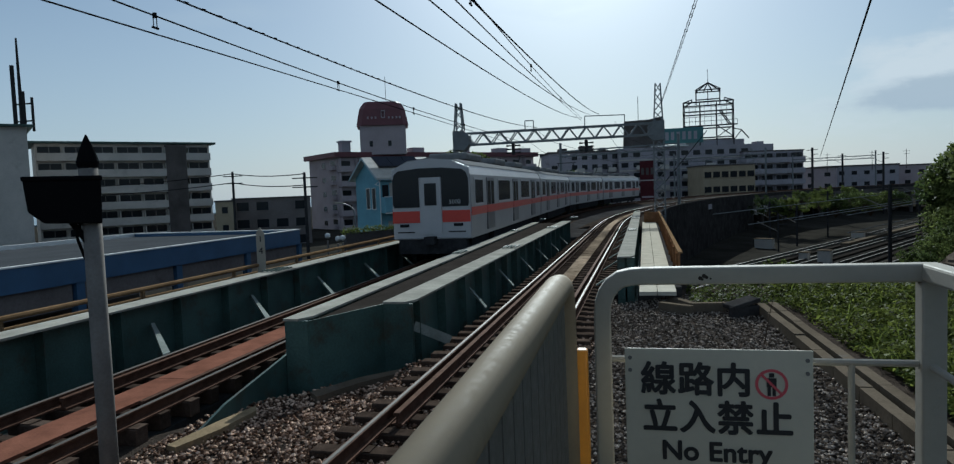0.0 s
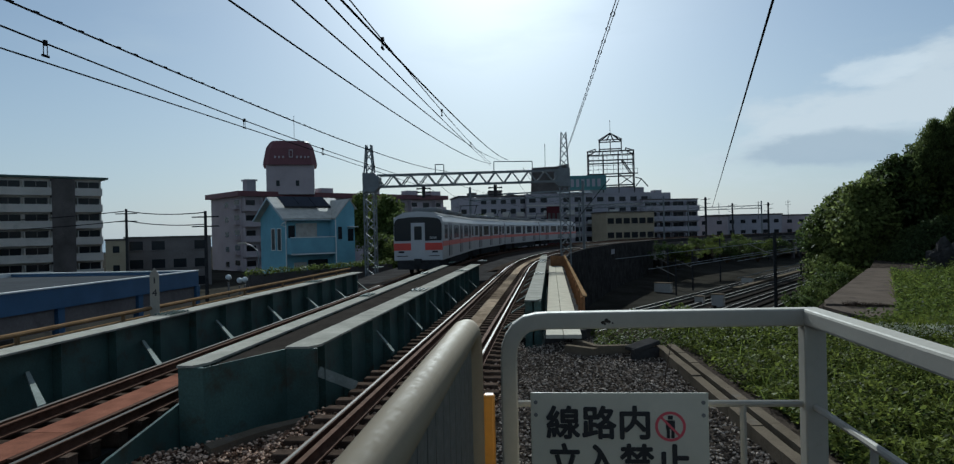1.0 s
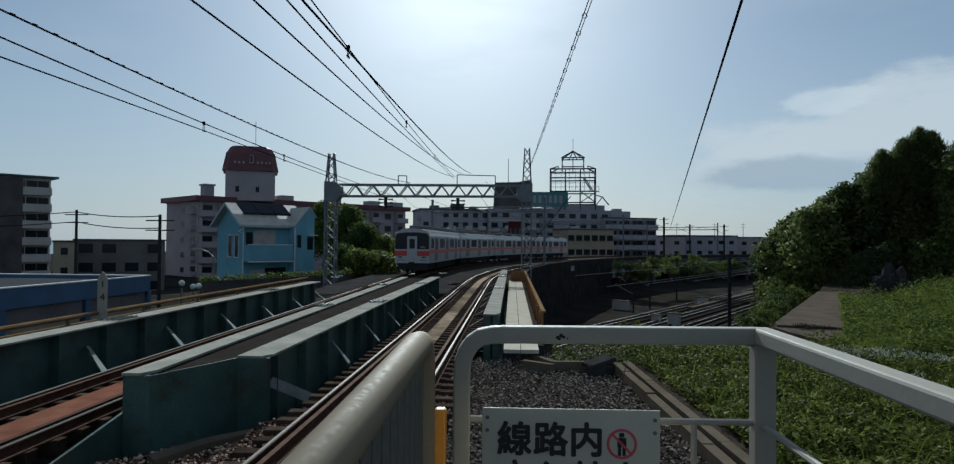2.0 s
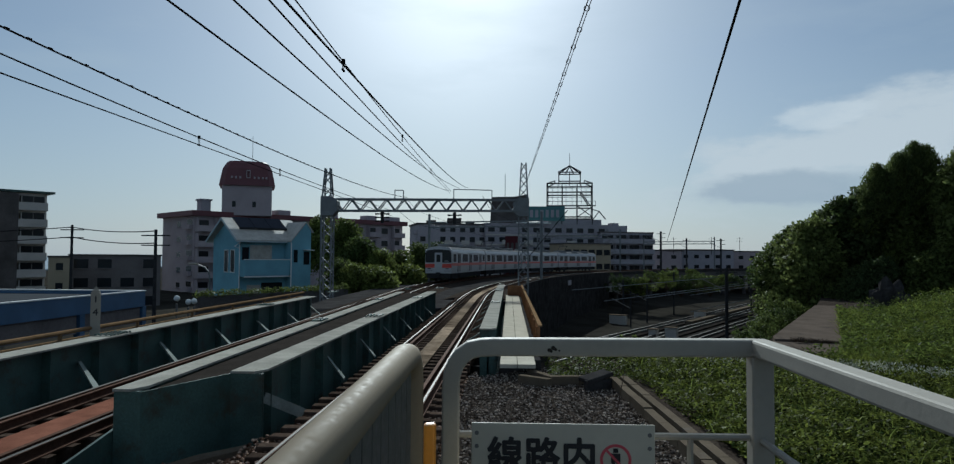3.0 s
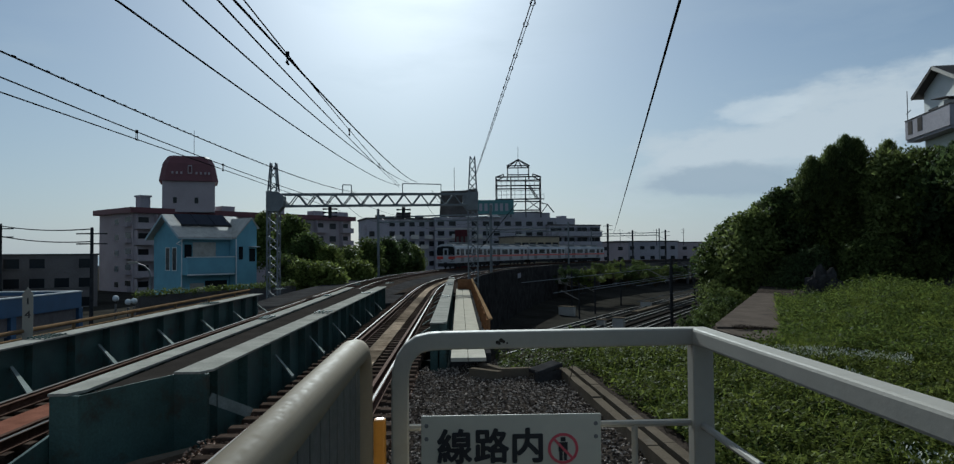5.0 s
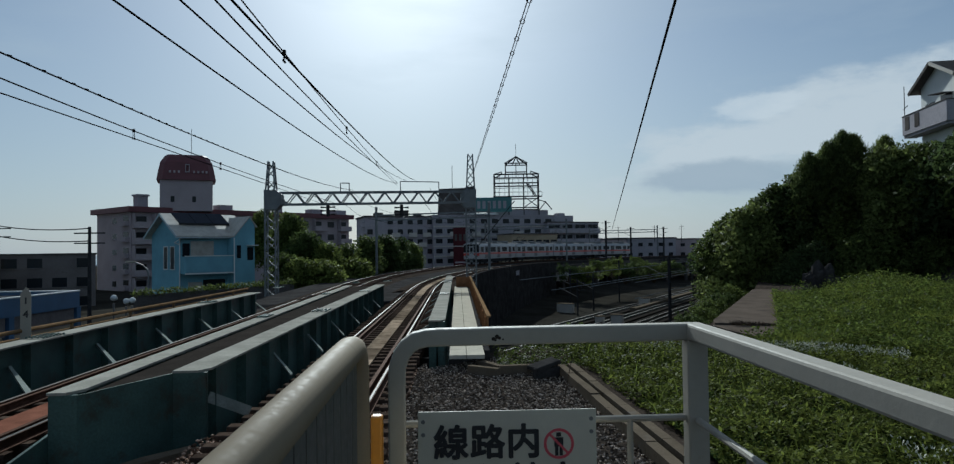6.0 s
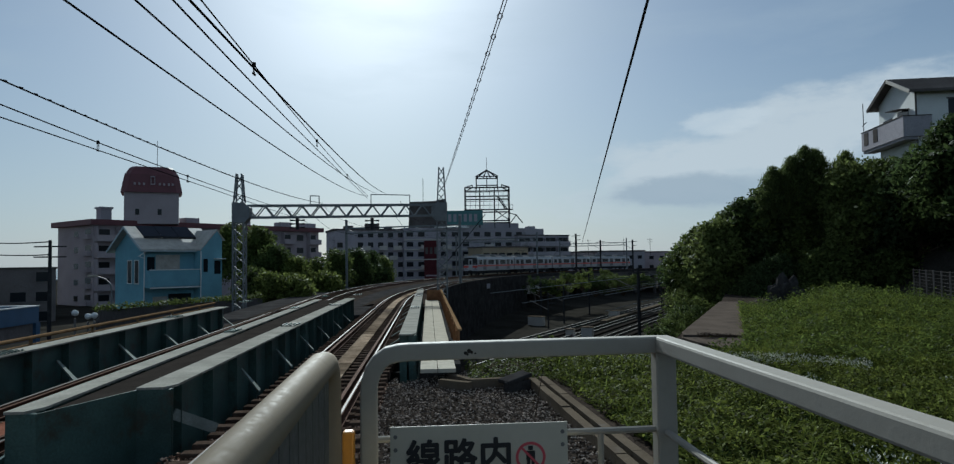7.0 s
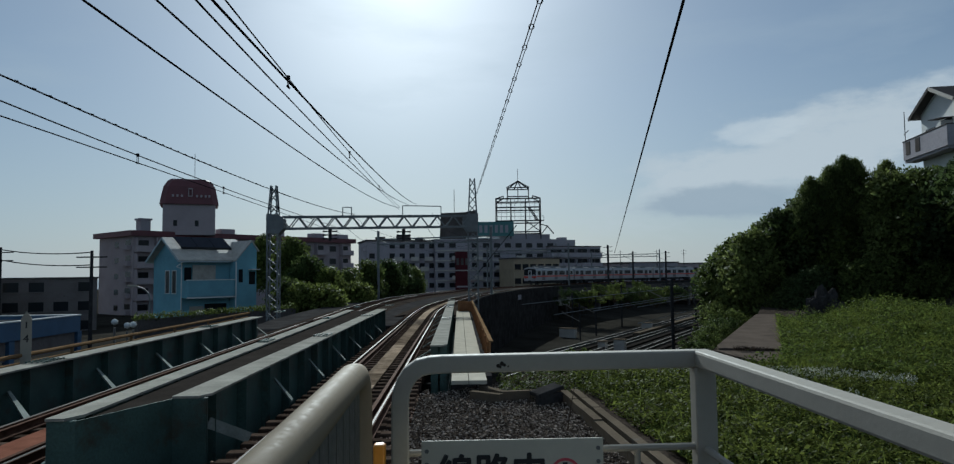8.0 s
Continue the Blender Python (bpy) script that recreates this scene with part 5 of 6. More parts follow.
# balcony between the corner and the wing
part("balcony", boxes((-0.02, 4.45, -1.15, -1.05, 0.72, 2.12), (-0.02, 4.45, -1.05, 0, 0.60, 0.74), (-0.02, 0.08, -1.05, 0, 0.74, 2.12)), M["blue_wall"], hs)
part("balcony_cap", boxes((-0.06, 4.45, -1.19, -1.01, 2.12, 2.20), (-0.06, 4.45, -1.19, -1.12, 0.54, 0.66)), M["white_wall"], hs)
part("shutter", boxes((0.95, 3.1, -0.06, 0.02, 0.9, 3.5)), M["roof_tile"], hs, "pale closed shutter")
part("window", boxes((0.2, 0.85, -0.04, 0.02, 0.9, 3.3)), M["glass"], hs)
part("shutter", boxes((0.7, 2.0, -0.06, 0.02, -2.6, -0.2)), M["roof_tile"], hs, "pale closed shutter")
part("window", boxes((2.1, 4.2, -0.04, 0.02, -2.6, 0.0)), M["glass"], hs)
# wing with its lopsided gable
part("wing_wall", boxes((4.47, HL + 0.01, -1.3, 2.5, -6.5, 4.0)), M["blue_wall"], hs)
gable_roof("wing_gable", [(4.47, 3.95), (HL + 0.01, 4.0), (HL + 0.01, 4.95), (5.99, 5.72), (4.47, 4.05)], -1.3, -1.24, M["blue_wall"], "y")
gable_roof("wing_roof", [(4.4, 3.84), (5.99, 5.70), (6.75, 4.78), (6.75, 4.88), (5.99, 5.83), (4.4, 3.96)], -1.36, 3.0, M["roof_tile"], "y")
part("awning", boxes((5.7, 6.6, -1.85, -1.3, 3.05, 3.13)), M["white_wall"], hs)
part("window", boxes((5.75, 6.35, -1.34, -1.28, 1.7, 2.9)), M["glass"], hs)
part("window", boxes((4.7, 5.1, -1.34, -1.28, 1.9, 3.1)), M["glass"], hs)
for x, y in ((4.42, -1.36), (-0.06, -0.06)):
    part("drainpipe", tube(bmesh.new(), [(x, y, 3.8), (x, y, -3.0)], 0.055, 6), M["white_wall"], hs)
part("drainpipe", tube(bmesh.new(), [(-0.1, -0.5, 3.8), (-0.55, -0.1, 3.35), (-0.07, -0.06, 3.2)], 0.05, 6), M["white_wall"], hs)
part("gutter", boxes((-0.55, 4.4, -0.64, -0.55, 3.76, 3.86)), M["trim_grey"], hs)
for y0_, z0, z1 in ((1.1, 1.0, 3.0), (2.5, 1.0, 3.0), (1.6, -2.6, -0.9)):
    w_ = part("window", boxes((-0.02, 0.03, y0_, y0_ + 0.8, z0, z1)), M["glass"], hs)
    part("frame", boxes((-0.05, -0.02, y0_ - 0.08, y0_ + 0.88, z0 - 0.08, z0), (-0.05, -0.02, y0_ - 0.08, y0_ + 0.88, z1, z1 + 0.08), (-0.05, -0.02, y0_ - 0.08, y0_, z0, z1), (-0.05, -0.02, y0_ + 0.8, y0_ + 0.88, z0, z1)), M["white_wall"], w_)
for y0_ in (-0.55, 6.55):
    part("barge_board", bar(bmesh.new(), (-0.57, y0_, 3.86), (-0.57, 3.0, 6.0), 0.05, 0.2), M["trim_grey"], hs)

# long low blue shed
sh = thing("blue_shed", "long low flat-roofed shed with blue fascia", "shed", pose(-22, 4.3, 0.05))
part("roof", boxes((-12, 0.3, -12, 35, 0.02, 0.12)), M["flat_roof"], sh)
part("fascia", boxes((0.3, 0.45, -12, 35.2, -0.6, 0.3), (-12, 0.3, 35.05, 35.2, -0.6, 0.3)), M["blue_fascia"], sh, "blue fascia")
part("gutter", boxes((0.28, 0.5, -12, 35.2, 0.30, 0.36), (-12, 0.3, 35.0, 35.25, 0.30, 0.36), (-12.1, -11.9, -12, 35.2, 0.12, 0.36)), M["white_wall"], sh)
for k in range(8):
    part("wall_panel", boxes((0.2, 0.3, -11.4 + 5.85 * k, -6.05 + 5.85 * k, -1.55, -0.6)), M["brown_wall"], sh, "dusty grey wall panel")
for k in range(9):
    part("post", boxes((0.1, 0.42, -11.8 + 5.85 * k, -11.4 + 5.85 * k, -6.2, -0.6)), M["blue_fascia"], sh)
part("back_wall", boxes((-12, -11.8, -12, 35, -6.2, 0)), M["dark_wall"], sh)

# low grey houses by the sea
facade_house("low_flats", "low grey-brown flats with dark recessed windows", (-52.6, 79.1), (-44.0, 84.1), 9, -5.5, 2.4, M["brown_wall"], M["dark_wall"], 3, 4, win=(1.5, 1.1), roof_h=0.2, eave=0.15, skip=((2, 2),))
facade_house("cream_house", "narrow cream yellow house beside a utility pole", (-51.5, 73.8), (-49.7, 75.0), 8, -5.5, 2.2, M["yellow_wall"], M["dark_wall"], 3, 1, win=(0.7, 0.8), roof_h=0.2, eave=0.1)

# central blocks behind the curve
cb = facade_house("grey_apartment_block", "grey apartment block with scattered balconies and a railed roof", polar(-7.7, 190), polar(-1.9, 194), 16, -6, 11.7, M["grey_wall"], M["dark_wall"], 6, 7, win=(1.5, 1.4), roof_h=0.45, eave=0.3, skip=((5, 0), (4, 1), (3, 0), (5, 1), (2, 2)))
for x, w, h in ((3, 2.2, 0.9), (9, 3.4, 1.4), (14.5, 1.6, 0.8)):
    part("roof_housing", boxes((x, x + w, 0.5, 4, 12.1, 12.1 + h)), M["dark_wall"], cb)
for x, f in ((7.4, 4), (12.2, 4), (4.6, 3), (9.9, 3), (15.0, 3), (12.2, 2), (16.2, 4)):
    part("balcony", boxes((x, x + 2.3, -1.1, -1.0, -5.0 + 2.78 * f, -3.8 + 2.78 * f), (x, x + 2.3, -1.0, 0, -5.0 + 2.78 * f, -4.85 + 2.78 * f)), M["beige_wall"], cb, "pale balcony front")
for f in range(6):
    part("side_balcony", boxes((-0.9, 0.0, 0.5, 3.0, -4.9 + 2.78 * f, -3.8 + 2.78 * f)), M["grey_wall"], cb)
part("brown_band", boxes((0.3, 10.5, -0.12, 0.0, 2.4, 4.6)), M["red_board"], cb, "dull brown wall band")
cc = facade_house("grey_apartment_block", "wide grey apartment block with flat stepped roof", polar(-2.0, 192), polar(8.1, 203), 16, -6, 11.9, M["grey_wall"], M["grey_wall"], 6, 11, win=(1.9, 1.3), roof_h=0.45, eave=0.15, skip=((5, 2), (4, 6), (2, 3), (3, 8)))
for k in range(6):
    part("floor_band", boxes((0, 35, -0.22, -0.0, -5.3 + 2.83 * k, -4.95 + 2.83 * k)), M["beige_wall"], cc)
for x, f in ((4.6, 4), (11.0, 4), (17.4, 3), (23.8, 4), (27.0, 3), (11.0, 2), (20.6, 2), (4.6, 2)):
    part("balcony", boxes((x, x + 2.6, -1.1, -1.0, -5.0 + 2.83 * f, -3.8 + 2.83 * f), (x, x + 2.6, -1.0, 0, -5.0 + 2.83 * f, -4.85 + 2.83 * f)), M["beige_wall"], cc, "pale balcony front")
part("roof_housing", boxes((19.0, 35.2, 1.2, 9, 12.35, 13.9)), M["grey_wall"], cc, "long upper roof storey")
part("ledge", boxes((9.0, 19.0, -1.0, 0.4, 12.36, 12.7)), M["white_wall"], cc, "bright roof ledge")
rb = facade_house("grey_apartment_block", "grey apartment block with balcony rows and a roof step", polar(7.6, 200), polar(11.8, 208), 14, -6, 10.0, M["grey_wall"], M["dark_wall"], 5, 4, balcony=True, roof_h=0.3, eave=0.2)
part("roof_housing", boxes((1.5, 9.5, 2, 8, 10.3, 12.2), (5.2, 7.2, 3, 6, 12.2, 13.0)), M["grey_wall"], rb)
facade_house("yellow_shop", "yellow-banded shop building below the flats", polar(4.6, 182), polar(8.4, 188), 10, -6, 6.3, M["yellow_wall"], M["dark_wall"], 3, 6, win=(1.8, 1.5), roof_h=0.3, eave=0.2)
px, py = polar(0.0, 198)
bb = thing("billboard_box", "large dark rooftop billboard box", "billboard", pose(px, py, 0, 0, 0, 3))
bm = bmesh.new()
prism(bm, [(-5.6, 12.44), (5.1, 12.44), (5.1, 20.9), (1.5, 20.2), (-5.2, 20.0)], -2, 2)
for v in bm.verts:
    v.co = Vector((v.co.x, v.co.z, v.co.y))
part("panel", bm, M["dark_wall"], bb)
part("aerial", tube(bmesh.new(), [(-1.3, 0, 20.0), (-1.3, 0, 27.0)], 0.09, 6), M["under"], bb)
px, py = polar(3.0, 197)
ts = thing("rooftop_sign", "teal rooftop sign with pale lettering bars", "sign", pose(px, py, 0, 0, 0, -3))
part("panel", boxes((-5.4, 5.6, -0.3, 0.3, 13.2, 17.4)), M["teal_sign"], ts)
for k in range(6):
    part("sign_bar", boxes((-4.4 + 1.5 * k, -3.5 + 1.5 * k, -0.36, -0.3, 14.2, 16.4)), M["grey_wall"], ts)
for x in (-5.3, 4.6):
    part("support", boxes((x, x + 0.3, 0, 0.3, 12.36, 13.2)), M["under"], ts)

px, py = polar(0.25, 184)
rs = thing("red_sign", "tall red vertical shop sign", "sign", pose(px, py, 0))
part("panel", boxes((-1.9, 1.9, -0.4, 0.4, -2.6, 3.2)), M["red_board"], rs)
part("panel", boxes((-1.9, 1.9, -0.4, 0.4, 3.5, 8.4)), M["red_board"], rs)
part("mast", boxes((-0.3, 0.3, -0.2, 0.2, -6.0, -2.6)), M["under"], rs)
for x in (-1.2, 0.0, 1.2):
    part("sign_bar", boxes((x - 0.35, x + 0.35, -0.46, -0.4, 4.8, 6.6)), M["dark_wall"], rs)
part("sign_bar", boxes((-1.5, 1.5, -0.46, -0.4, -1.2, -0.8)), M["pink_wall"], rs)
# open steel tower frame on the roof
px, py = polar(5.02, 206)
st = thing("steel_tower_frame", "open steel tower frame stepping up to a pointed top", "steel tower", pose(px, py, 0, 0, 0, -5))
def cage(w, d, za, zb, nx, r, lv):
    for i in range(nx + 1):
        for yy in (-d, d):
            part("column", bar(bmesh.new(), (-w + 2 * w * i / nx, yy, za), (-w + 2 * w * i / nx, yy, zb), r, r), M["under"], st)
    for z in lv:
        for yy in (-d, d):
            part("beam", bar(bmesh.new(), (-w, yy, z), (w, yy, z), r, r * 1.3), M["under"], st)
        for xx in (-w, w):
            part("beam", bar(bmesh.new(), (xx, -d, z), (xx, d, z), r, r * 1.3), M["under"], st)
cage(6.6, 5, 12.4, 24.6, 3, 0.28, (14.6, 17.9, 21.9, 24.5))
cage(3.2, 2.6, 24.5, 28.2, 2, 0.24, (25.4, 28.1))
for sx in (-1, 1):
    for yy in (-5, 5):                                          # sloping shoulders between the two cages
        part("shoulder", bar(bmesh.new(), (sx * 6.6, yy, 24.5), (sx * 4.4, yy * 0.6, 25.5), 0.28, 0.28), M["under"], st)
    for yy in (-2.6, 2.6):
        part("rafter", bar(bmesh.new(), (sx * 3.4, yy, 28.1), (0, 0, 30.4), 0.26, 0.26), M["under"], st)
        part("rafter", bar(bmesh.new(), (sx * 1.1, yy * 0.4, 28.1), (0, 0, 30.2), 0.2, 0.2), M["under"], st)
    part("shoulder_beam", bar(bmesh.new(), (sx * 4.4, -3, 25.5), (sx * 4.4, 3, 25.5), 0.26, 0.26), M["under"], st)
    part("brace", bar(bmesh.new(), (sx * 2.2, -5, 17.9), (sx * 6.6, -5, 14.6), 0.26, 0.26), M["under"], st)
    part("brace", bar(bmesh.new(), (sx * 6.6, -5, 17.6), (sx * 2.2, -5, 14.6), 0.22, 0.22), M["under"], st)
for x, z in ((-5.0, 24.5), (-3.4, 24.5), (-1.0, 24.5), (0.8, 24.5), (3.4, 24.5), (4.8, 24.5)):      # slender hangers and rails
    part("hanger", bar(bmesh.new(), (x, -5, z), (x, -5, 17.9), 0.10, 0.10), M["under"], st)
for z in (19.2, 20.4, 23.1):
    part("rail", bar(bmesh.new(), (-6.6, -5, z), (6.6, -5, z), 0.12, 0.12), M["under"], st)
part("deck", boxes((-6.8, 7.6, -5.3, -4.4, 17.75, 18.0)), M["under"], st)
part("guard_rail", boxes((6.6, 7.6, -5.3, -5.2, 19.2, 19.3), (7.5, 7.6, -5.3, -5.2, 18.0, 19.2)), M["under"], st)
part("stay", bar(bmesh.new(), (6.6, -5, 16.8), (8.6, -5, 16.2), 0.25, 0.25), M["under"], st)
part("stay", bar(bmesh.new(), (8.4, -5, 16.4), (10.4, -5, 13.9), 0.3, 0.3), M["under"], st)
part("stay", bar(bmesh.new(), (6.7, -5, 13.8), (8.6, -5, 16.2), 0.25, 0.25), M["under"], st)
for o in (0.0, 0.5):
    part("stair", bar(bmesh.new(), (3.0 + o, -5.2, 21.7), (5.4 + o, -5.2, 18.0), 0.2, 0.3), M["under"], st)
part("aerial", bar(bmesh.new(), (0, 0, 30.2), (0, 0, 34.2), 0.12, 0.12), M["under"], st)

# low far town
random.seed(9)
for k in range(8):
    az = -9 + k * 2.7 + random.uniform(-0.4, 0.4)
    d = random.uniform(260, 330)
    x, y = polar(az, d)
    wd = random.uniform(12, 26)
    facade_house("far_house", "hazy grey house of the distant town", (x - wd / 2, y), (x + wd / 2, y + random.uniform(-3, 3)), 12, -6, random.uniform(1, 4), M["grey_wall"], M["dark_wall"], 3, 4, roof_h=0.3, eave=0.2)
az = 11.6
while az < 25:
    d = random.uniform(235, 300)
    x, y = polar(az, d)
    wd = random.uniform(13, 24)
    el = 0.55 + 0.25 * math.sin((az - 11) / 10 * math.pi) + random.uniform(-0.18, 0.08)
    facade_house("far_house", "hazy grey terrace of the distant town with a dark flat roof", (x - wd / 2, y), (x + wd / 2, y + random.uniform(-6, 3)), 12, -6, 2.45 + d * math.tan(radians(el)), random.choice((M["grey_wall"], M["grey_wall"], M["pink_wall"])), M["dark_wall"], random.choice((3, 4)), random.choice((4, 5, 6)), win=(1.6, 1.2), roof_h=0.4, eave=0.3)
    az += math.degrees(wd / d) * random.uniform(0.75, 1.0)
for az in (13.4, 16.3, 18.4):
    x, y = polar(az, 230)
    u = thing("roof_aerial", "thin aerial mast above the distant roofs", "aerial mast", pose(x, y, 0), group="roof aerials")
    part("mast", tube(bmesh.new(), [(0, 0, 4), (0, 0, 9.5)], 0.08, 5), M["under"], u)
    for z in (8.2, 9.0):
        part("side_aerial", bar(bmesh.new(), (-0.9, 0, z), (0.9, 0, z), 0.06, 0.06), M["under"], u)
bm = bmesh.new()
prev = None
for k in range(61):
    az = -60 + 2 * k
    x, y = polar(az, 2300)
    z = 6 + 22 * abs(noise.noise((k * 0.21, 0.5, 2)))
    if az < -22:
        z = -4
    cur = (bm.verts.new((x, y, -8)), bm.verts.new((x, y, z)))
    if prev:
        bm.faces.new((prev[0], cur[0], cur[1], prev[1]))
    prev = cur
tagged(finish("backdrop", bm, M["far_hill"]), "hazy far hills on the horizon", "hills", kind="structure")

# house on the hill
hh = thing("hill_house", "white gabled house with a balcony on the wooded hill", "house", pose(34.6, 45.5, 0, 0, 0, -11.5))
b = bmesh.new()
sec = [(0, 4.0), (5.5, 4.0), (5.5, 14.25), (2.75, 15.5), (0, 14.25)]
va, vb = ([b.verts.new((x, y, z)) for y, z in sec] for x in (0, 9))
b.faces.new(va)
b.faces.new(vb)
for k in range(5):
    b.faces.new((va[k], va[(k + 1) % 5], vb[(k + 1) % 5], vb[k]))
part("wall", b, M["white_wall"], hh)
b = bmesh.new()
sec = [(-0.65, 13.95), (2.75, 15.5), (6.15, 13.95), (6.15, 14.15), (2.75, 15.72), (-0.65, 14.15)]
va, vb = ([b.verts.new((x, y, z)) for y, z in sec] for x in (-0.6, 9.6))
b.faces.new(va)
b.faces.new(vb)
for k in range(6):
    b.faces.new((va[k], va[(k + 1) % 6], vb[(k + 1) % 6], vb[k]))
part("roof", b, M["dark_wall"], hh)
for y in (-0.65, 6.15):
    part("barge_board", bar(bmesh.new(), (-0.63, y, 14.0), (-0.63, 2.75, 15.58), 0.06, 0.26), M["beige_wall"] if y < 0 else M["dark_wall"], hh)
part("balcony", boxes((-1.0, -0.9, -0.3, 6.4, 10.85, 12.3), (-0.9, 0, -0.3, 6.4, 10.65, 10.85), (-1.0, 0.9, -0.4, -0.3, 10.85, 12.3)), M["grey_wall"], hh)
part("balcony_cap", boxes((-1.04, -0.86, -0.44, 6.4, 12.3, 12.36), (-0.86, 0.9, -0.44, -0.26, 12.3, 12.36)), M["dark_wall"], hh)
for y in (3.6, 5.2):
    part("balcony_opening", boxes((-1.03, -0.98, y, y + 0.7, 11.2, 12.2)), M["dark_wall"], hh)
part("window", boxes((-0.03, 0.02, 0.9, 2.5, 11.0, 13.1)), M["glass"], hh)
part("window", boxes((-0.03, 0.02, 3.4, 4.8, 11.0, 12.9)), M["glass"], hh)
part("canopy", bar(bmesh.new(), (-0.4, 0.6, 13.0), (-0.4, 2.8, 13.25), 0.7, 0.06), M["dark_wall"], hh)
part("corner_pipe", tube(bmesh.new(), [(0.05, -0.06, 14.0), (0.05, -0.06, 8.0)], 0.06, 6), M["dark_wall"], hh)
w_ = part("window", boxes((2.2, 4.6, -0.03, 0.02, 12.2, 13.5)), M["glass"], hh)
part("frame", boxes((2.1, 4.7, -0.06, -0.02, 13.5, 13.6), (2.1, 4.7, -0.1, -0.02, 12.1, 12.2), (3.36, 3.44, -0.05, -0.02, 12.2, 13.5)), M["dark_wall"], w_)
ta = thing("tv_aerial", "thin television aerial beside the hill house", "aerial", pose(35.1, 45.25, 0.2, 0, 0, -11.5))
part("mast", tube(bmesh.new(), [(-1.2, 6.9, 10.6), (-1.2, 6.9, 14.6)], 0.03, 6), M["under"], ta)
for z, l in ((12.0, 0.9), (12.9, 1.1), (11.4, 0.6)):
    part("arm", bar(bmesh.new(), (-1.2 - 0.2 * l, 6.9 - l, z), (-1.2 + 0.2 * l, 6.9 + l * 0.7, z), 0.04, 0.04), M["under"], ta)

rx_, ry_ = polar(28.4, 45.5)
ro = thing("rock_face", "rough grey rock at the foot of the wooded hill", "rock", pose(rx_, ry_, -0.1, 0, 0, -28))
b = bmesh.new()
bmesh.ops.create_icosphere(b, subdivisions=4, radius=1.0)
for v in b.verts:
    n_ = v.co.normalized()
    v.co = Vector((n_.x * 1.0, n_.y * 0.9, n_.z * 1.35)) * (1 + 0.34 * noise.noise(n_ * 2.2) + 0.20 * noise.noise(n_ * 6.0))
part("stone", b, M["dark_concrete"], ro)

# wire fence at the foot of the hill
wf = thing("wire_fence", "dark grey wire mesh fence at the foot of the hill", "fence")
a, b_ = Vector((28.0, 37.5)), Vector((21.5, 25.0))
for k in range(9):
    q = a.lerp(b_, k / 8)
    part("post", tube(bmesh.new(), [(*q, -0.5), (*q, 1.7)], 0.035, 8), M["dark_wall"], wf)
for k in range(10):
    part("strand", tube(bmesh.new(), [(*a, 0.1 + 0.172 * k), (*b_, 0.1 + 0.172 * k)], 0.008, 5), M["dark_wall"], wf)

# poles along the sunken tracks
for az, d, zt, r in ((17.4, 70, 1.6, 0.16), (12.4, 150, 8.3, 0.22), (14.4, 170, 7.4, 0.2), (17.0, 165, 7.2, 0.2), (11.3, 95, -1.0, 0.12), (9.4, 100, -0.6, 0.12), (13.4, 110, 0.4, 0.12), (19.2, 120, 1.5, 0.15), (10.0, 88, -1.6, 0.1)):
    x, y = polar(az, d)
    u = thing("line_pole", "dark overhead line pole beside the sunken tracks", "pole", pose(x, y, 0, 0, 0, -25), group="line poles")
    part("shaft", tube(bmesh.new(), [(0, 0, -6.2), (0, 0, zt)], r, 8), M["under"], u)
    for k, z in enumerate((zt - 0.5, zt - 1.4)):
        part("cross_arm", bar(bmesh.new(), (-1.0 + k, 0, z), (1.0, 0, z + 0.1), 0.1, 0.1), M["under"], u)
    part("bracket", bar(bmesh.new(), (0, 0, zt - 2.2), (-2.4, 0, zt - 1.0), 0.07, 0.07), M["pole"], u)
for n, z in ((-13.2, -1.0), (-17, -0.6), (-21, -1.0), (-24.8, -1.4), (-17, -2.0), (-28, -0.5)):
    a, b_ = cor(n, 58), cor(n, 230)
    u = thing("sunken_wire", "overhead wire of the sunken tracks", "wire", group="sunken wires")
    part("strand", tube(bmesh.new(), [(*a, z), (*b_, z + 0.3)], 0.035, 5), M["lattice"], u)
for az, d, w, h in ((11.8, 78, 0.9, 0.9), (13.2, 76, 1.2, 1.3), (9.0, 92, 2.2, 1.2), (15.4, 105, 1.5, 1.0)):
    x, y = polar(az, d)
    u = thing("equipment_cabinet", "pale trackside equipment cabinet", "cabinet", pose(x, y, -6.2, 0, 0, -30), group="trackside cabinets")
    part("case", boxes((-w / 2, w / 2, -0.4, 0.4, 0, h)), M["beige_wall"], u, bevel=0.02)
    part("lid", boxes((-w / 2 - 0.05, w / 2 + 0.05, -0.45, 0.45, h, h + 0.08)), M["concrete"], u)

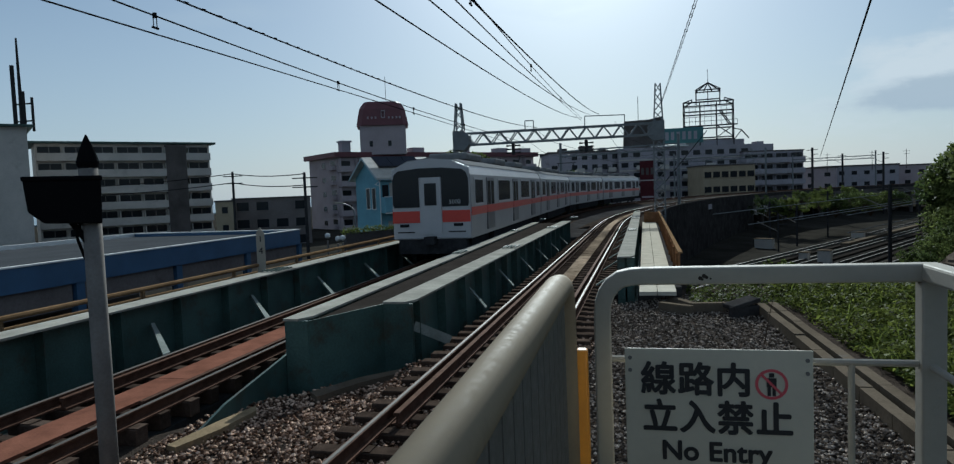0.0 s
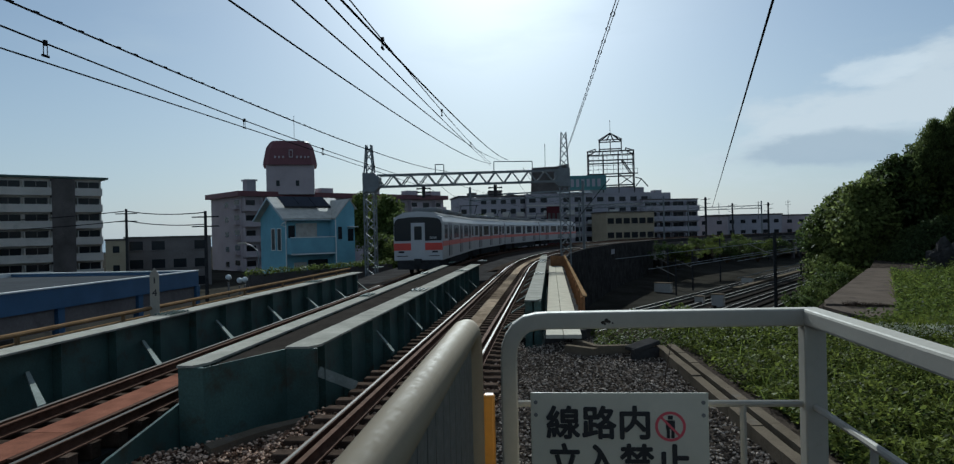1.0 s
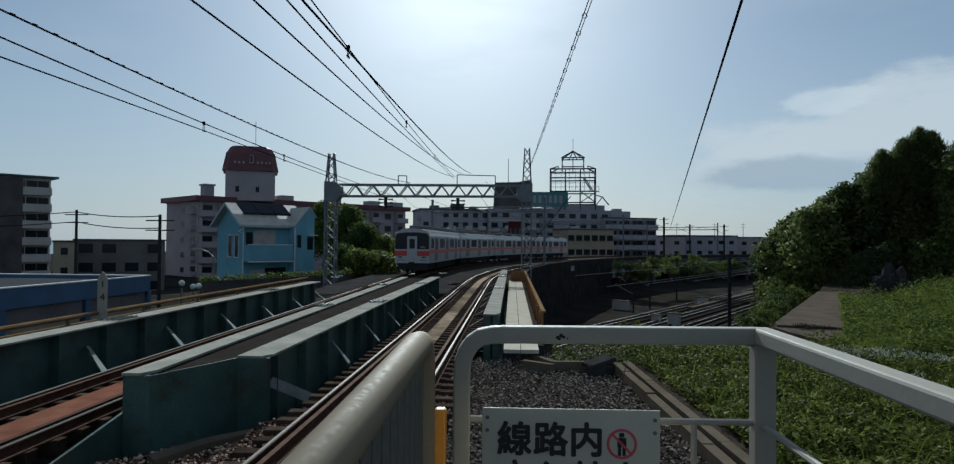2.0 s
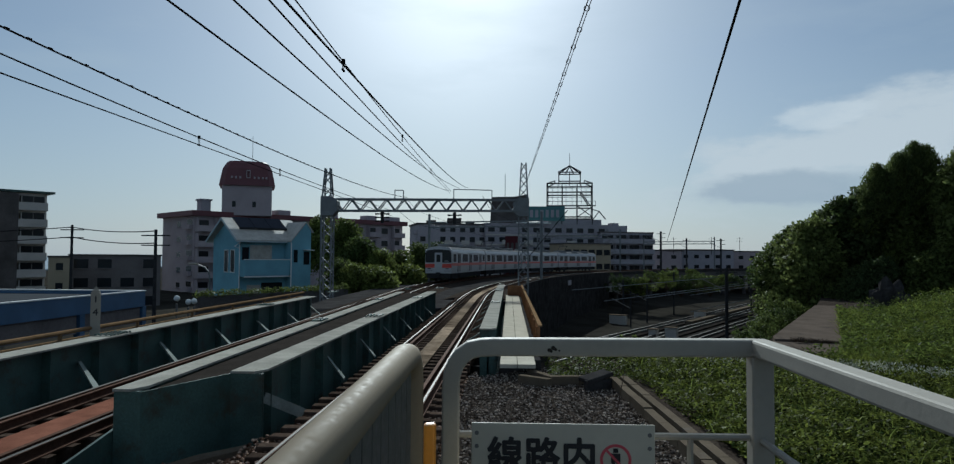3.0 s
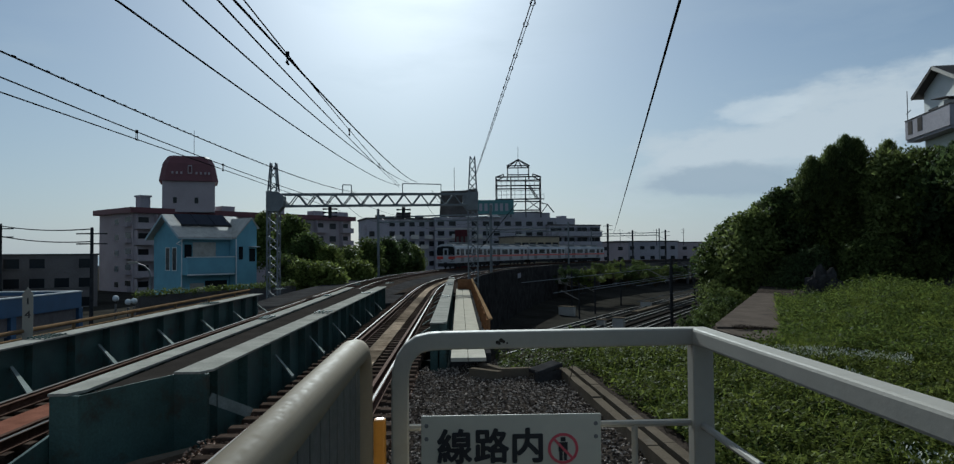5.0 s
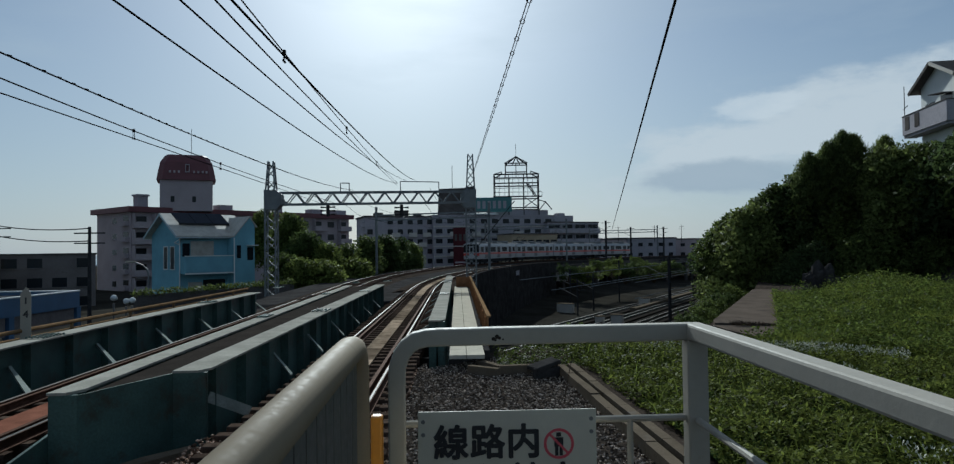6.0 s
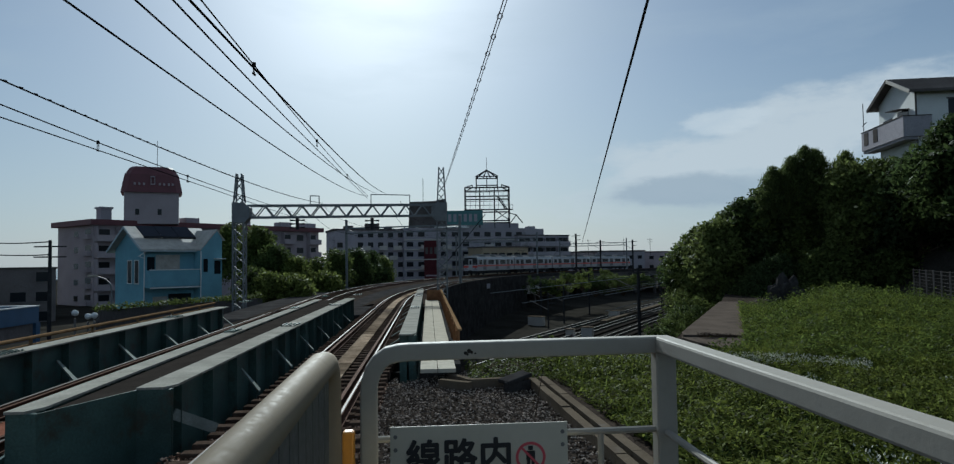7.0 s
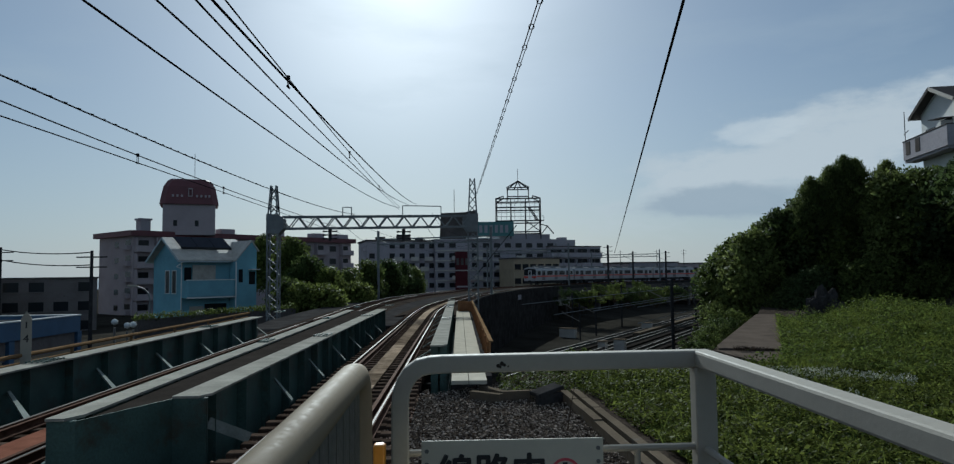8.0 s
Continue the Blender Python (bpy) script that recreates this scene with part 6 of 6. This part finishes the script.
# lamps and dishes beyond the far girder
for az, el in ((-26.42, -3.26), (-25.6, -3.55), (-25.2, -3.5)):
    x, y = polar(az, 44)
    z = 2.45 + 44 * math.tan(radians(el))
    u = thing("globe_lamp", "white globe lamp on a short post", "street lamp", pose(x, y, 0), group="globe lamps")
    b = bmesh.new()
    bmesh.ops.create_icosphere(b, subdivisions=2, radius=0.18, matrix=Matrix.Translation((0, 0, z)))
    part("globe", b, M["white_wall"], u, "white globe", smooth=True)
    part("post", tube(bmesh.new(), [(0, 0, -6), (0, 0, z - 0.3)], 0.06, 8), M["pole"], u)
x, y = polar(-24.1, 58)
u = thing("street_lamp", "grey street lamp with a curved arm", "street lamp", pose(x, y, 0, 0, 0, 24))
part("post", tube(bmesh.new(), [(0, 0, -5.5), (0, 0, 0.7), (-0.1, 0, 1.2), (-0.4, 0, 1.55), (-1.0, 0, 1.8)], 0.06, 8), M["lattice"], u)
part("head", boxes((-1.6, -0.9, -0.12, 0.12, 1.75, 1.9)), M["white_steel"], u, bevel=0.03)
# ---- overhead line ----
def lattice_mast(x, y, z0, z1, w0, w1, label, zk=5.9):
    """Four legs, straight up to the beam and tapering above it."""
    t = thing("lattice_mast", label, "catenary mast", pose(x, y, 0))
    cs = ((-1, -1), (1, -1), (1, 1), (-1, 1))
    for a, b in cs:
        part("leg", tube(bmesh.new(), [(a * w0, b * w0, z0), (a * w0, b * w0, zk), (a * w1, b * w1, z1)], 0.062, 4, turn=math.pi / 4), M["lattice"], t)
    n = 16
    for k in range(n):
        f0, f1 = k / n, (k + 1) / n
        for i in range(4):
            (a0, b0), (a1, b1) = cs[i], cs[(i + 1) % 4]
            if k % 2:
                a0, b0, a1, b1 = a1, b1, a0, b0
            p, q = (w0 + (w1 - w0) * max(0.0, (z0 + (z1 - z0) * f - zk) / (z1 - zk)) for f in (f0, f1))
            part("brace", bar(bmesh.new(), (a0 * p, b0 * p, z0 + (z1 - z0) * f0), (a1 * q, b1 * q, z0 + (z1 - z0) * f1), 0.06, 0.06), M["lattice"], t)
    return t


ml = lattice_mast(-12.6, 46.6, -1.2, 8.6, 0.35, 0.17, "tapered steel lattice mast beside the far track")
mr = lattice_mast(1.03, 50.0, -0.6, 9.45, 0.35, 0.17, "tapered steel lattice mast beside the near track")
for mast, sg in ((ml, 1), (mr, -1)):
    o = [(-0.40, 5.3), (0.45, 5.3), (0.75, 5.65), (0.75, 6.3), (0.45, 6.6), (-0.40, 6.65)]
    bm = prism(bmesh.new(), [(sg * x, z + (0.2 if sg < 0 else 0)) for x, z in o], -0.42, 0.42)
    for v in bm.verts:
        v.co = Vector((v.co.x, v.co.z, v.co.y))
    part("connector_plate", bm, M["lattice"], mast)
gb = thing("gantry_beam", "steel lattice gantry beam spanning both tracks", "gantry")
A, B = Vector((-12.2, 46.7, 0)), Vector((0.8, 49.95, 0))
for z in (5.65, 6.45):
    for o in (-0.3, 0.3):
        part("chord", bar(bmesh.new(), A + Vector((0, o, z)), B + Vector((0, o, z + 0.25)), 0.1, 0.13), M["lattice"], gb)
n = 22
for k in range(n):
    for o in (-0.3, 0.3):
        p, q = A.lerp(B, k / n), A.lerp(B, (k + 1) / n)
        za, zb = (5.65, 6.45) if k % 2 else (6.45, 5.65)
        part("web_bar", bar(bmesh.new(), p + Vector((0, o, za + 0.25 * k / n)), q + Vector((0, o, zb + 0.25 * (k + 1) / n)), 0.08, 0.08), M["lattice"], gb)
for f0, f1, h in ((0.315, 0.36, 0.55), (0.63, 0.84, 0.72)):
    p, q = A.lerp(B, f0), A.lerp(B, f1)
    for r in (p, q):
        part("bracket_post", bar(bmesh.new(), r + Vector((0, 0, 6.5)), r + Vector((0, 0, 6.65 + h)), 0.06, 0.06), M["lattice"], gb)
    part("bracket_top", bar(bmesh.new(), p + Vector((0, 0, 6.65 + h)), q + Vector((0, 0, 6.65 + h)), 0.06, 0.06), M["lattice"], gb)
for f0 in (0.25, 0.635):                                # insulators hung below the beam
    p = A.lerp(B, f0)
    part("insulator", tube(bmesh.new(), [p + Vector((0, 0, 5.7)), p + Vector((0, 0, 4.85))], 0.12, 8), M["under"], gb)
    for z in (5.0, 5.25, 5.5):
        part("insulator", tube(bmesh.new(), [p + Vector((-0.5, 0, z)), p + Vector((-0.2, 0, z)), p + Vector((0.2, 0, z)), p + Vector((0.5, 0, z))], [0.07, 0.04, 0.04, 0.07], 7), M["under"], gb)
# farther gantries round the curve
for s in (80, 128, 176):
    a, b = FAR.at(s, -4.0), NEAR.at(s - 4, 2.4)
    g2 = thing("far_gantry", "slender far gantry over the curving tracks", "gantry", group="far gantries")
    for p in (a, b):
        part("mast", tube(bmesh.new(), [(p[0], p[1], -0.4), (p[0], p[1], 7.6)], 0.15, 8), M["lattice"], g2)
    for z in (6.0, 6.6):
        part("chord", bar(bmesh.new(), (a[0], a[1], z), (b[0], b[1], z), 0.15, 0.15), M["lattice"], g2)
    for k in range(10):
        u, v = Vector(a[:2]).lerp(Vector(b[:2]), k / 10), Vector(a[:2]).lerp(Vector(b[:2]), (k + 1) / 10)
        part("web_bar", bar(bmesh.new(), (*u, 6.0 if k % 2 else 6.6), (*v, 6.6 if k % 2 else 6.0), 0.05, 0.05), M["lattice"], g2)


def wire(label, pts, r, sag=0.0):
    out = []
    for a, b in zip(pts, pts[1:]):
        a, b = Vector(a), Vector(b)
        n = 24
        for k in range(n + (b == Vector(pts[-1]))):
            f = k / n
            p = a.lerp(b, f)
            p.z -= 4 * sag * f * (1 - f)
            out.append(p)
    t = thing("overhead_wire", label, "wire", group="overhead wires")
    part("strand", tube(bmesh.new(), out, r * 1.6, 6), M["wire"], t)
    return t


def spline(p, m=18):
    """A smooth line through points."""
    p = [Vector(q) for q in p]
    p = [p[0] * 2 - p[1]] + p + [p[-1] * 2 - p[-2]]
    out = []
    for a, b, c, d in zip(p, p[1:], p[2:], p[3:]):
        for k in range(m):
            t = k / m
            out.append(0.5 * (2 * b + (c - a) * t + (2 * a - 5 * b + 4 * c - d) * t * t + (3 * b - a - 3 * c + d) * t ** 3))
    return out + [p[-2]]


def sagging(plan, sag, y0, y1):
    """A wire over the plan line x = a + b y whose height follows a cubic; level with its tangent behind the camera."""
    def height(y):
        return sum(c * y ** k for k, c in enumerate(sag))
    rise = height(y0 + 1) - height(y0)
    ys = [-14, -5] + [y0 + (y1 - y0) * (k / 40) ** 1.5 for k in range(41)]
    return [Vector((plan[0] + plan[1] * y, y, height(y) if y >= y0 else height(y0) + rise * (y - y0))) for y in ys]


def line_wire(label, pts, r, clips=0.0, hangers=(), drop=0.12, twin=0.0, rings=0.0):
    """A wire through points; a second strand below it, clips, spacer rings or droppers where it has them."""
    t = thing("overhead_wire", label, "wire", group="overhead wires")
    q = [Vector(p) for p in pts]
    part("strand", tube(bmesh.new(), q, r, 6), M["wire"], t)
    if twin:
        part("strand", tube(bmesh.new(), [p + Vector((twin * 0.6, 0, -twin * 0.8)) for p in q], r * 0.8, 6), M["wire"], t)
    step = clips or rings
    if step:
        run = 0.0
        for a, b in zip(q, q[1:]):
            d = (b - a).length
            u = (b - a).normalized()
            while run < d:
                p = a.lerp(b, run / d)
                if rings:
                    c = p + Vector((twin * 0.3, 0, -twin * 0.4))
                    v, w = Vector((0.6, 0, -0.8)), Vector((0.8, 0, 0.6))
                    ring = [c + (v * math.cos(k * math.tau / 10) + w * math.sin(k * math.tau / 10)) * twin * 0.75 for k in range(11)]
                    part("spacer_ring", tube(bmesh.new(), ring, r * 0.8, 5), M["wire"], t)
                else:
                    part("clip", tube(bmesh.new(), [p - u * 0.05 + Vector((0, 0, r)), p + u * 0.05 + Vector((0, 0, r * 2))], r * 1.3, 5), M["wire"], t)
                run += step
            run -= d
    for y in hangers:
        for a, b in zip(q, q[1:]):
            if a.y <= y < b.y:
                p = a.lerp(b, (y - a.y) / (b.y - a.y))
                part("hanger", tube(bmesh.new(), [p + Vector((0, 0, 0.04)), p - Vector((0, 0, 0.03))], 0.03, 6), M["wire"], t)
                for o in (-0.035, 0.035):
                    part("hanger", tube(bmesh.new(), [p + Vector((0, o, 0)), p + Vector((0, o, -drop))], 0.007, 5), M["wire"], t)
                part("hanger", tube(bmesh.new(), [p - Vector((0, 0.06, drop)), p - Vector((0, -0.06, drop))], 0.018, 6), M["wire"], t)
    return t


line_wire("thick messenger wire with clips over the far track", sagging((-6.829, -0.00861), (5.622, -0.01291, 0.000493, 0.00000517), 7.9, 47.8), 0.008, 0.45, twin=0.03)
line_wire("thin wire over the far track", sagging((-6.376, -0.03937), (5.209, -0.02231, 0.001170, -0.00001017), 7.1, 47.6), 0.012, 0, (8.4, 14.9, 21.0, 28.5), 0.17)
line_wire("thin contact wire over the far track", sagging((-6.375, -0.03942), (4.694, 0.01865, -0.000169, 0.00000140), 7.1, 47.6), 0.011)
line_wire("thick feeder wire over the near track", sagging((-3.966, -0.00422), (5.383, 0.00328, 0.000373, 0.00000699), 7.4, 48.3), 0.014)
line_wire("thin catenary wire over the near track", sagging((-2.886, -0.01424), (5.170, -0.00232, 0.001297, -0.00000609), 6.8, 48.5), 0.012)
line_wire("thin contact wire over the near track", sagging((-2.151, -0.04323), (4.830, 0.02715, 0.000797, -0.00000843), 6.2, 48.3), 0.011)
line_wire("thick messenger wire over the near track", sagging((-2.404, -0.01206), (5.116, 0.02042, 0.000323, 0.00000506), 6.7, 48.6), 0.016)
line_wire("thin catenary wire with hangers over the near track", sagging((-2.073, -0.04342), (5.149, 0.01602, 0.000836, -0.00000598), 6.8, 48.3), 0.010, 0, (10.1, 17.9, 28.5), 0.13)
line_wire("twin feeder cable with spacer rings hung from the near mast", sagging((0.957, 0.00499), (5.297, 0.05221, 0.000048, 0.00000000), 8.0, 49.6), 0.008, twin=0.05, rings=1.0)
line_wire("single black cable sloping down to the cutting", sagging((1.060, 0.21472), (5.950, -0.02119, 0.0, 0.0), 2.0, 74.0), 0.02)
# wires running on round the curve behind the gantry
for o, z in ((-0.2, 5.3), (0.2, 6.3)):
    line_wire("thin wire running on over the curving near track", spline([NEAR.at(s, o, z + (0.5 if s in (48, 80) else 0.0))[:3] for s in (48, 56, 64, 72, 80, 96, 112, 128)]), 0.012)
    line_wire("thin wire running on over the curving far track", spline([FAR.at(s, o, z + (0.4 if s in (48, 80) else 0.0))[:3] for s in (48, 56, 64, 72, 80, 96, 112, 128)]), 0.012)
wire("pale stay wire beside the near mast", [(4.3, 50.4, 6.0), (1.3, 49.9, 2.4)], 0.02)

# ---- utility poles left of the line ----
for az, d, top in ((-33.5, 80, 2.2), (-28.0, 62, 2.0)):
    x, y = polar(az, d)
    u = thing("utility_pole", "dark utility pole with cross arms", "utility pole", pose(x, y, 0))
    zt = 2.45 + d * math.tan(radians(top))
    part("shaft", tube(bmesh.new(), [(0, 0, -6), (0, 0, zt)], [0.18, 0.12], 8), M["under"], u)
    for z in (zt - 0.5, zt - 1.3):
        part("cross_arm", bar(bmesh.new(), (-1.2, 0, z), (1.2, 0, z), 0.1, 0.1), M["under"], u)
a, b, c = polar(-45, 90), polar(-33.5, 80), polar(-28, 62)
for z in (5.3, 4.3):
    wire("street wire between utility poles", [(*a, z - 0.8), (*b, z), (*c, z - 0.8)], 0.03, 0.25)

# hedge wall along the far track
hw = thing("boundary_wall", "dark boundary wall with a clipped hedge on top", "wall", kind="structure")
p, q = polar(-25, 50), polar(-13.5, 60)
part("wall", bar(bmesh.new(), (*p, -2.4), (*q, -2.4), 0.3, 4.2), M["dark_wall"], hw)
random.seed(21)
hb = [(p[0] + (q[0] - p[0]) * k / 30, p[1] + (q[1] - p[1]) * k / 30, -0.2 + 0.16 * noise.noise((k * 0.5, 3, 1)), 0.3 + 0.16 * noise.noise((k * 0.7, 1, 2))) for k in range(31)]
ob = new("hedge", crown_mesh("hedge", hb, 900, 0.08, M["leaf"]))
ob.parent = hw


# ---- train ----
def tapered(bm, sec, ys):
    rings = [[bm.verts.new((x, y, z)) for x, z in sec] for y in ys]
    for a, b in zip(rings, rings[1:]):
        for k in range(len(sec)):
            bm.faces.new((a[k], a[(k + 1) % len(sec)], b[(k + 1) % len(sec)], b[k]))
    bm.faces.new(rings[0])
    bm.faces.new(rings[-1])
    return bm


CAR = 18.3
BODY = [(-1.36, 0.85), (1.36, 0.85), (1.40, 1.9), (1.38, 3.0), (1.24, 3.32), (0.8, 3.52), (0, 3.60), (-0.8, 3.52), (-1.24, 3.32), (-1.38, 3.0), (-1.40, 1.9)]
def train_car(label, front):
    c = thing("train_car", label, "train", group="train cars")
    h = CAR / 2
    part("body", tapered(bmesh.new(), BODY, (-h, h)), M["stainless"], c)
    part("roof", tapered(bmesh.new(), [(-1.26, 3.33), (1.26, 3.33), (0.82, 3.55), (0, 3.63), (-0.82, 3.55)], (-h + 0.05, h - 0.05)), M["roof_grey"], c)
    for s in (-1, 1):
        xs_ = sorted((s * 1.385, s * 1.412))
        part("red_band", boxes((xs_[0], xs_[1], -h, h, 1.62, 1.90)), M["train_red"], c)
        for k in range(3):                                           # doors
            y = -5.9 + 5.9 * k
            xd = sorted((s * 1.37, s * 1.418))
            d = part("door", boxes((xd[0], xd[1], y - 0.68, y + 0.68, 1.0, 2.92)), M["door"], c)
            xg = sorted((s * 1.38, s * 1.424))
            for o in (-0.34, 0.34):
                part("door_window", boxes((xg[0], xg[1], y + o - 0.24, y + o + 0.26, 1.92, 2.8)), M["glass"], d)
            part("door_band", boxes((xg[0], xg[1], y - 0.68, y + 0.68, 1.62, 1.90)), M["train_red"], d)
        for y, w_ in ((-7.95, 0.7), (-2.95, 1.4), (2.95, 1.4), (7.95, 0.7)):
            xw = sorted((s * 1.36, s * 1.415))
            f = part("window_frame", boxes((xw[0], xw[1], y - w_, y + w_, 1.94, 2.90)), M["train_white"], c)
            xg = sorted((s * 1.37, s * 1.424))
            part("pane", boxes((xg[0], xg[1], y - w_ + 0.08, y + w_ - 0.08, 2.02, 2.83)), M["glass"], f)
    for y in (-5.5, 0, 5.5):
        part("roof_unit", boxes((-0.75, 0.75, y - 1.3, y + 1.3, 3.6, 3.88)), M["roof_grey"], c, bevel=0.08)
    for y in (-6.3, 6.3):
        part("bogie", boxes((-1.05, 1.05, y - 1.5, y + 1.5, 0.3, 0.85)), M["under"], c)
        for o in (-1.05, 1.05):
            part("wheelset", boxes((-0.85, 0.85, y + o - 0.06, y + o + 0.06, 0.35, 0.5)), M["under"], c)
            for s in (-0.75, 0.75):
                part("wheel", tube(bmesh.new(), [(s - 0.06, y + o, 0.43), (s + 0.06, y + o, 0.43)], 0.43, 18), M["under"], c)
    part("equipment", boxes((-1.15, 1.15, -4.2, 4.2, 0.32, 0.93)), M["under"], c)
    if front:
        y = -h
        part("front_mask", boxes((-1.37, 1.37, y - 0.10, y, 0.85, 3.28)), M["train_white"], c, "white end face", bevel=0.05)
        part("brow", tapered(bmesh.new(), [(-1.36, 3.05), (1.36, 3.05), (1.24, 3.30), (0.8, 3.50), (0, 3.58), (-0.8, 3.50), (-1.24, 3.30)], (y - 0.115, y)), M["train_white"], c)
        for sg in (-1, 1):
            o = [(0.40, 1.95), (1.30, 1.95), (1.34, 2.05), (1.34, 2.85), (1.27, 3.08), (1.12, 3.2), (0.40, 3.27)]
            bm = tapered(bmesh.new(), [(sg * x, z) for x, z in o], (y - 0.125, y - 0.09))
            part("windscreen", bm, M["glass"], c, "dark windscreen")
            xs_ = sorted((sg * 0.40, sg * 1.37))
            part("red_panel", boxes((xs_[0], xs_[1], y - 0.12, y - 0.09, 1.42, 1.82)), M["train_red"], c, "red end panel")
            part("step", boxes((sg * 0.9 - 0.3, sg * 0.9 + 0.3, y - 0.125, y - 0.09, 1.08, 1.12)), M["under"], c)
        part("head_band", boxes((-0.399, 0.399, y - 0.12, y - 0.09, 2.95, 3.27)), M["glass"], c)
        d = part("end_door", boxes((-0.36, 0.38, y - 0.14, y - 0.09, 1.02, 2.95)), M["train_white"], c, "white gangway door")
        part("door_window", boxes((-0.2, 0.22, y - 0.155, y - 0.13, 2.0, 2.75)), M["glass"], d)
        for s in (-0.95, 0.95):
            part("tail_light", boxes((s - 0.16, s + 0.16, y - 0.13, y - 0.09, 1.28, 1.38)), M["glass"], c)
        part("skirt", boxes((-1.2, 1.2, y - 0.05, y + 0.3, 0.35, 0.93)), M["under"], c)
        part("coupler", boxes((-0.18, 0.18, y - 0.5, y + 0.2, 0.7, 0.95)), M["under"], c)
        text_part("fleet_number", "5000", 0.2, (0.85, y - 0.128, 2.1), (90, 0, 0), M["train_white"], c)
    for s in (-1, 1):
        if not front or s > 0:
            part("gangway", boxes((-0.6, 0.6, s * (h + 0.12) - 0.16, s * (h + 0.12) + 0.16, 1.05, 3.2)), M["under"], c)
    if not front:
        for s in (-1.2, 1.2):
            part("pantograph", bar(bmesh.new(), (s * 0.6, -5, 3.9), (s * 0.6, -3.8, 4.7), 0.05, 0.05), M["under"], c)
        part("pantograph", bar(bmesh.new(), (-0.9, -3.8, 4.72), (0.9, -3.8, 4.72), 0.06, 0.06), M["under"], c)
    return c


CARS = [train_car("silver train end car with red band, white end face", True)]
CARS.append(train_car("silver train middle car with red band and dark windows", False))
for k in range(2):
    CARS.append(copy_thing(CARS[1], Matrix()))

# seconds and the place of the train's rear end along the far track
TRAIN = [(0.0, 22.0), (0.5, 29.6), (1.0, 37.3), (1.5, 45.1), (3.0, 68.6), (3.5, 76.4), (4.0, 84.0), (4.5, 91.0), (6.0, 111.5), (7.0, 125.5), (8.0, 139.5)]
def train_place(t):
    for (t0, s0), (t1, s1) in zip(TRAIN, TRAIN[1:]):
        if t <= t1:
            return s0 + (s1 - s0) * (t - t0) / (t1 - t0)
    return TRAIN[-1][1]


def motions():
    for k, c in enumerate(CARS):
        rows = []
        for i in range(17):
            t = i * 0.5
            s = train_place(t) + 0.1 + k * (CAR + 0.6)
            a, b = FAR.at(s + 3.0), FAR.at(s + CAR - 3.0)
            h = math.atan2(b[0] - a[0], b[1] - a[1])
            rows.append((t, pose((a[0] + b[0]) / 2, (a[1] + b[1]) / 2, 0.0, 0, 0, -math.degrees(h))))
        walk(c, rows)


motions()
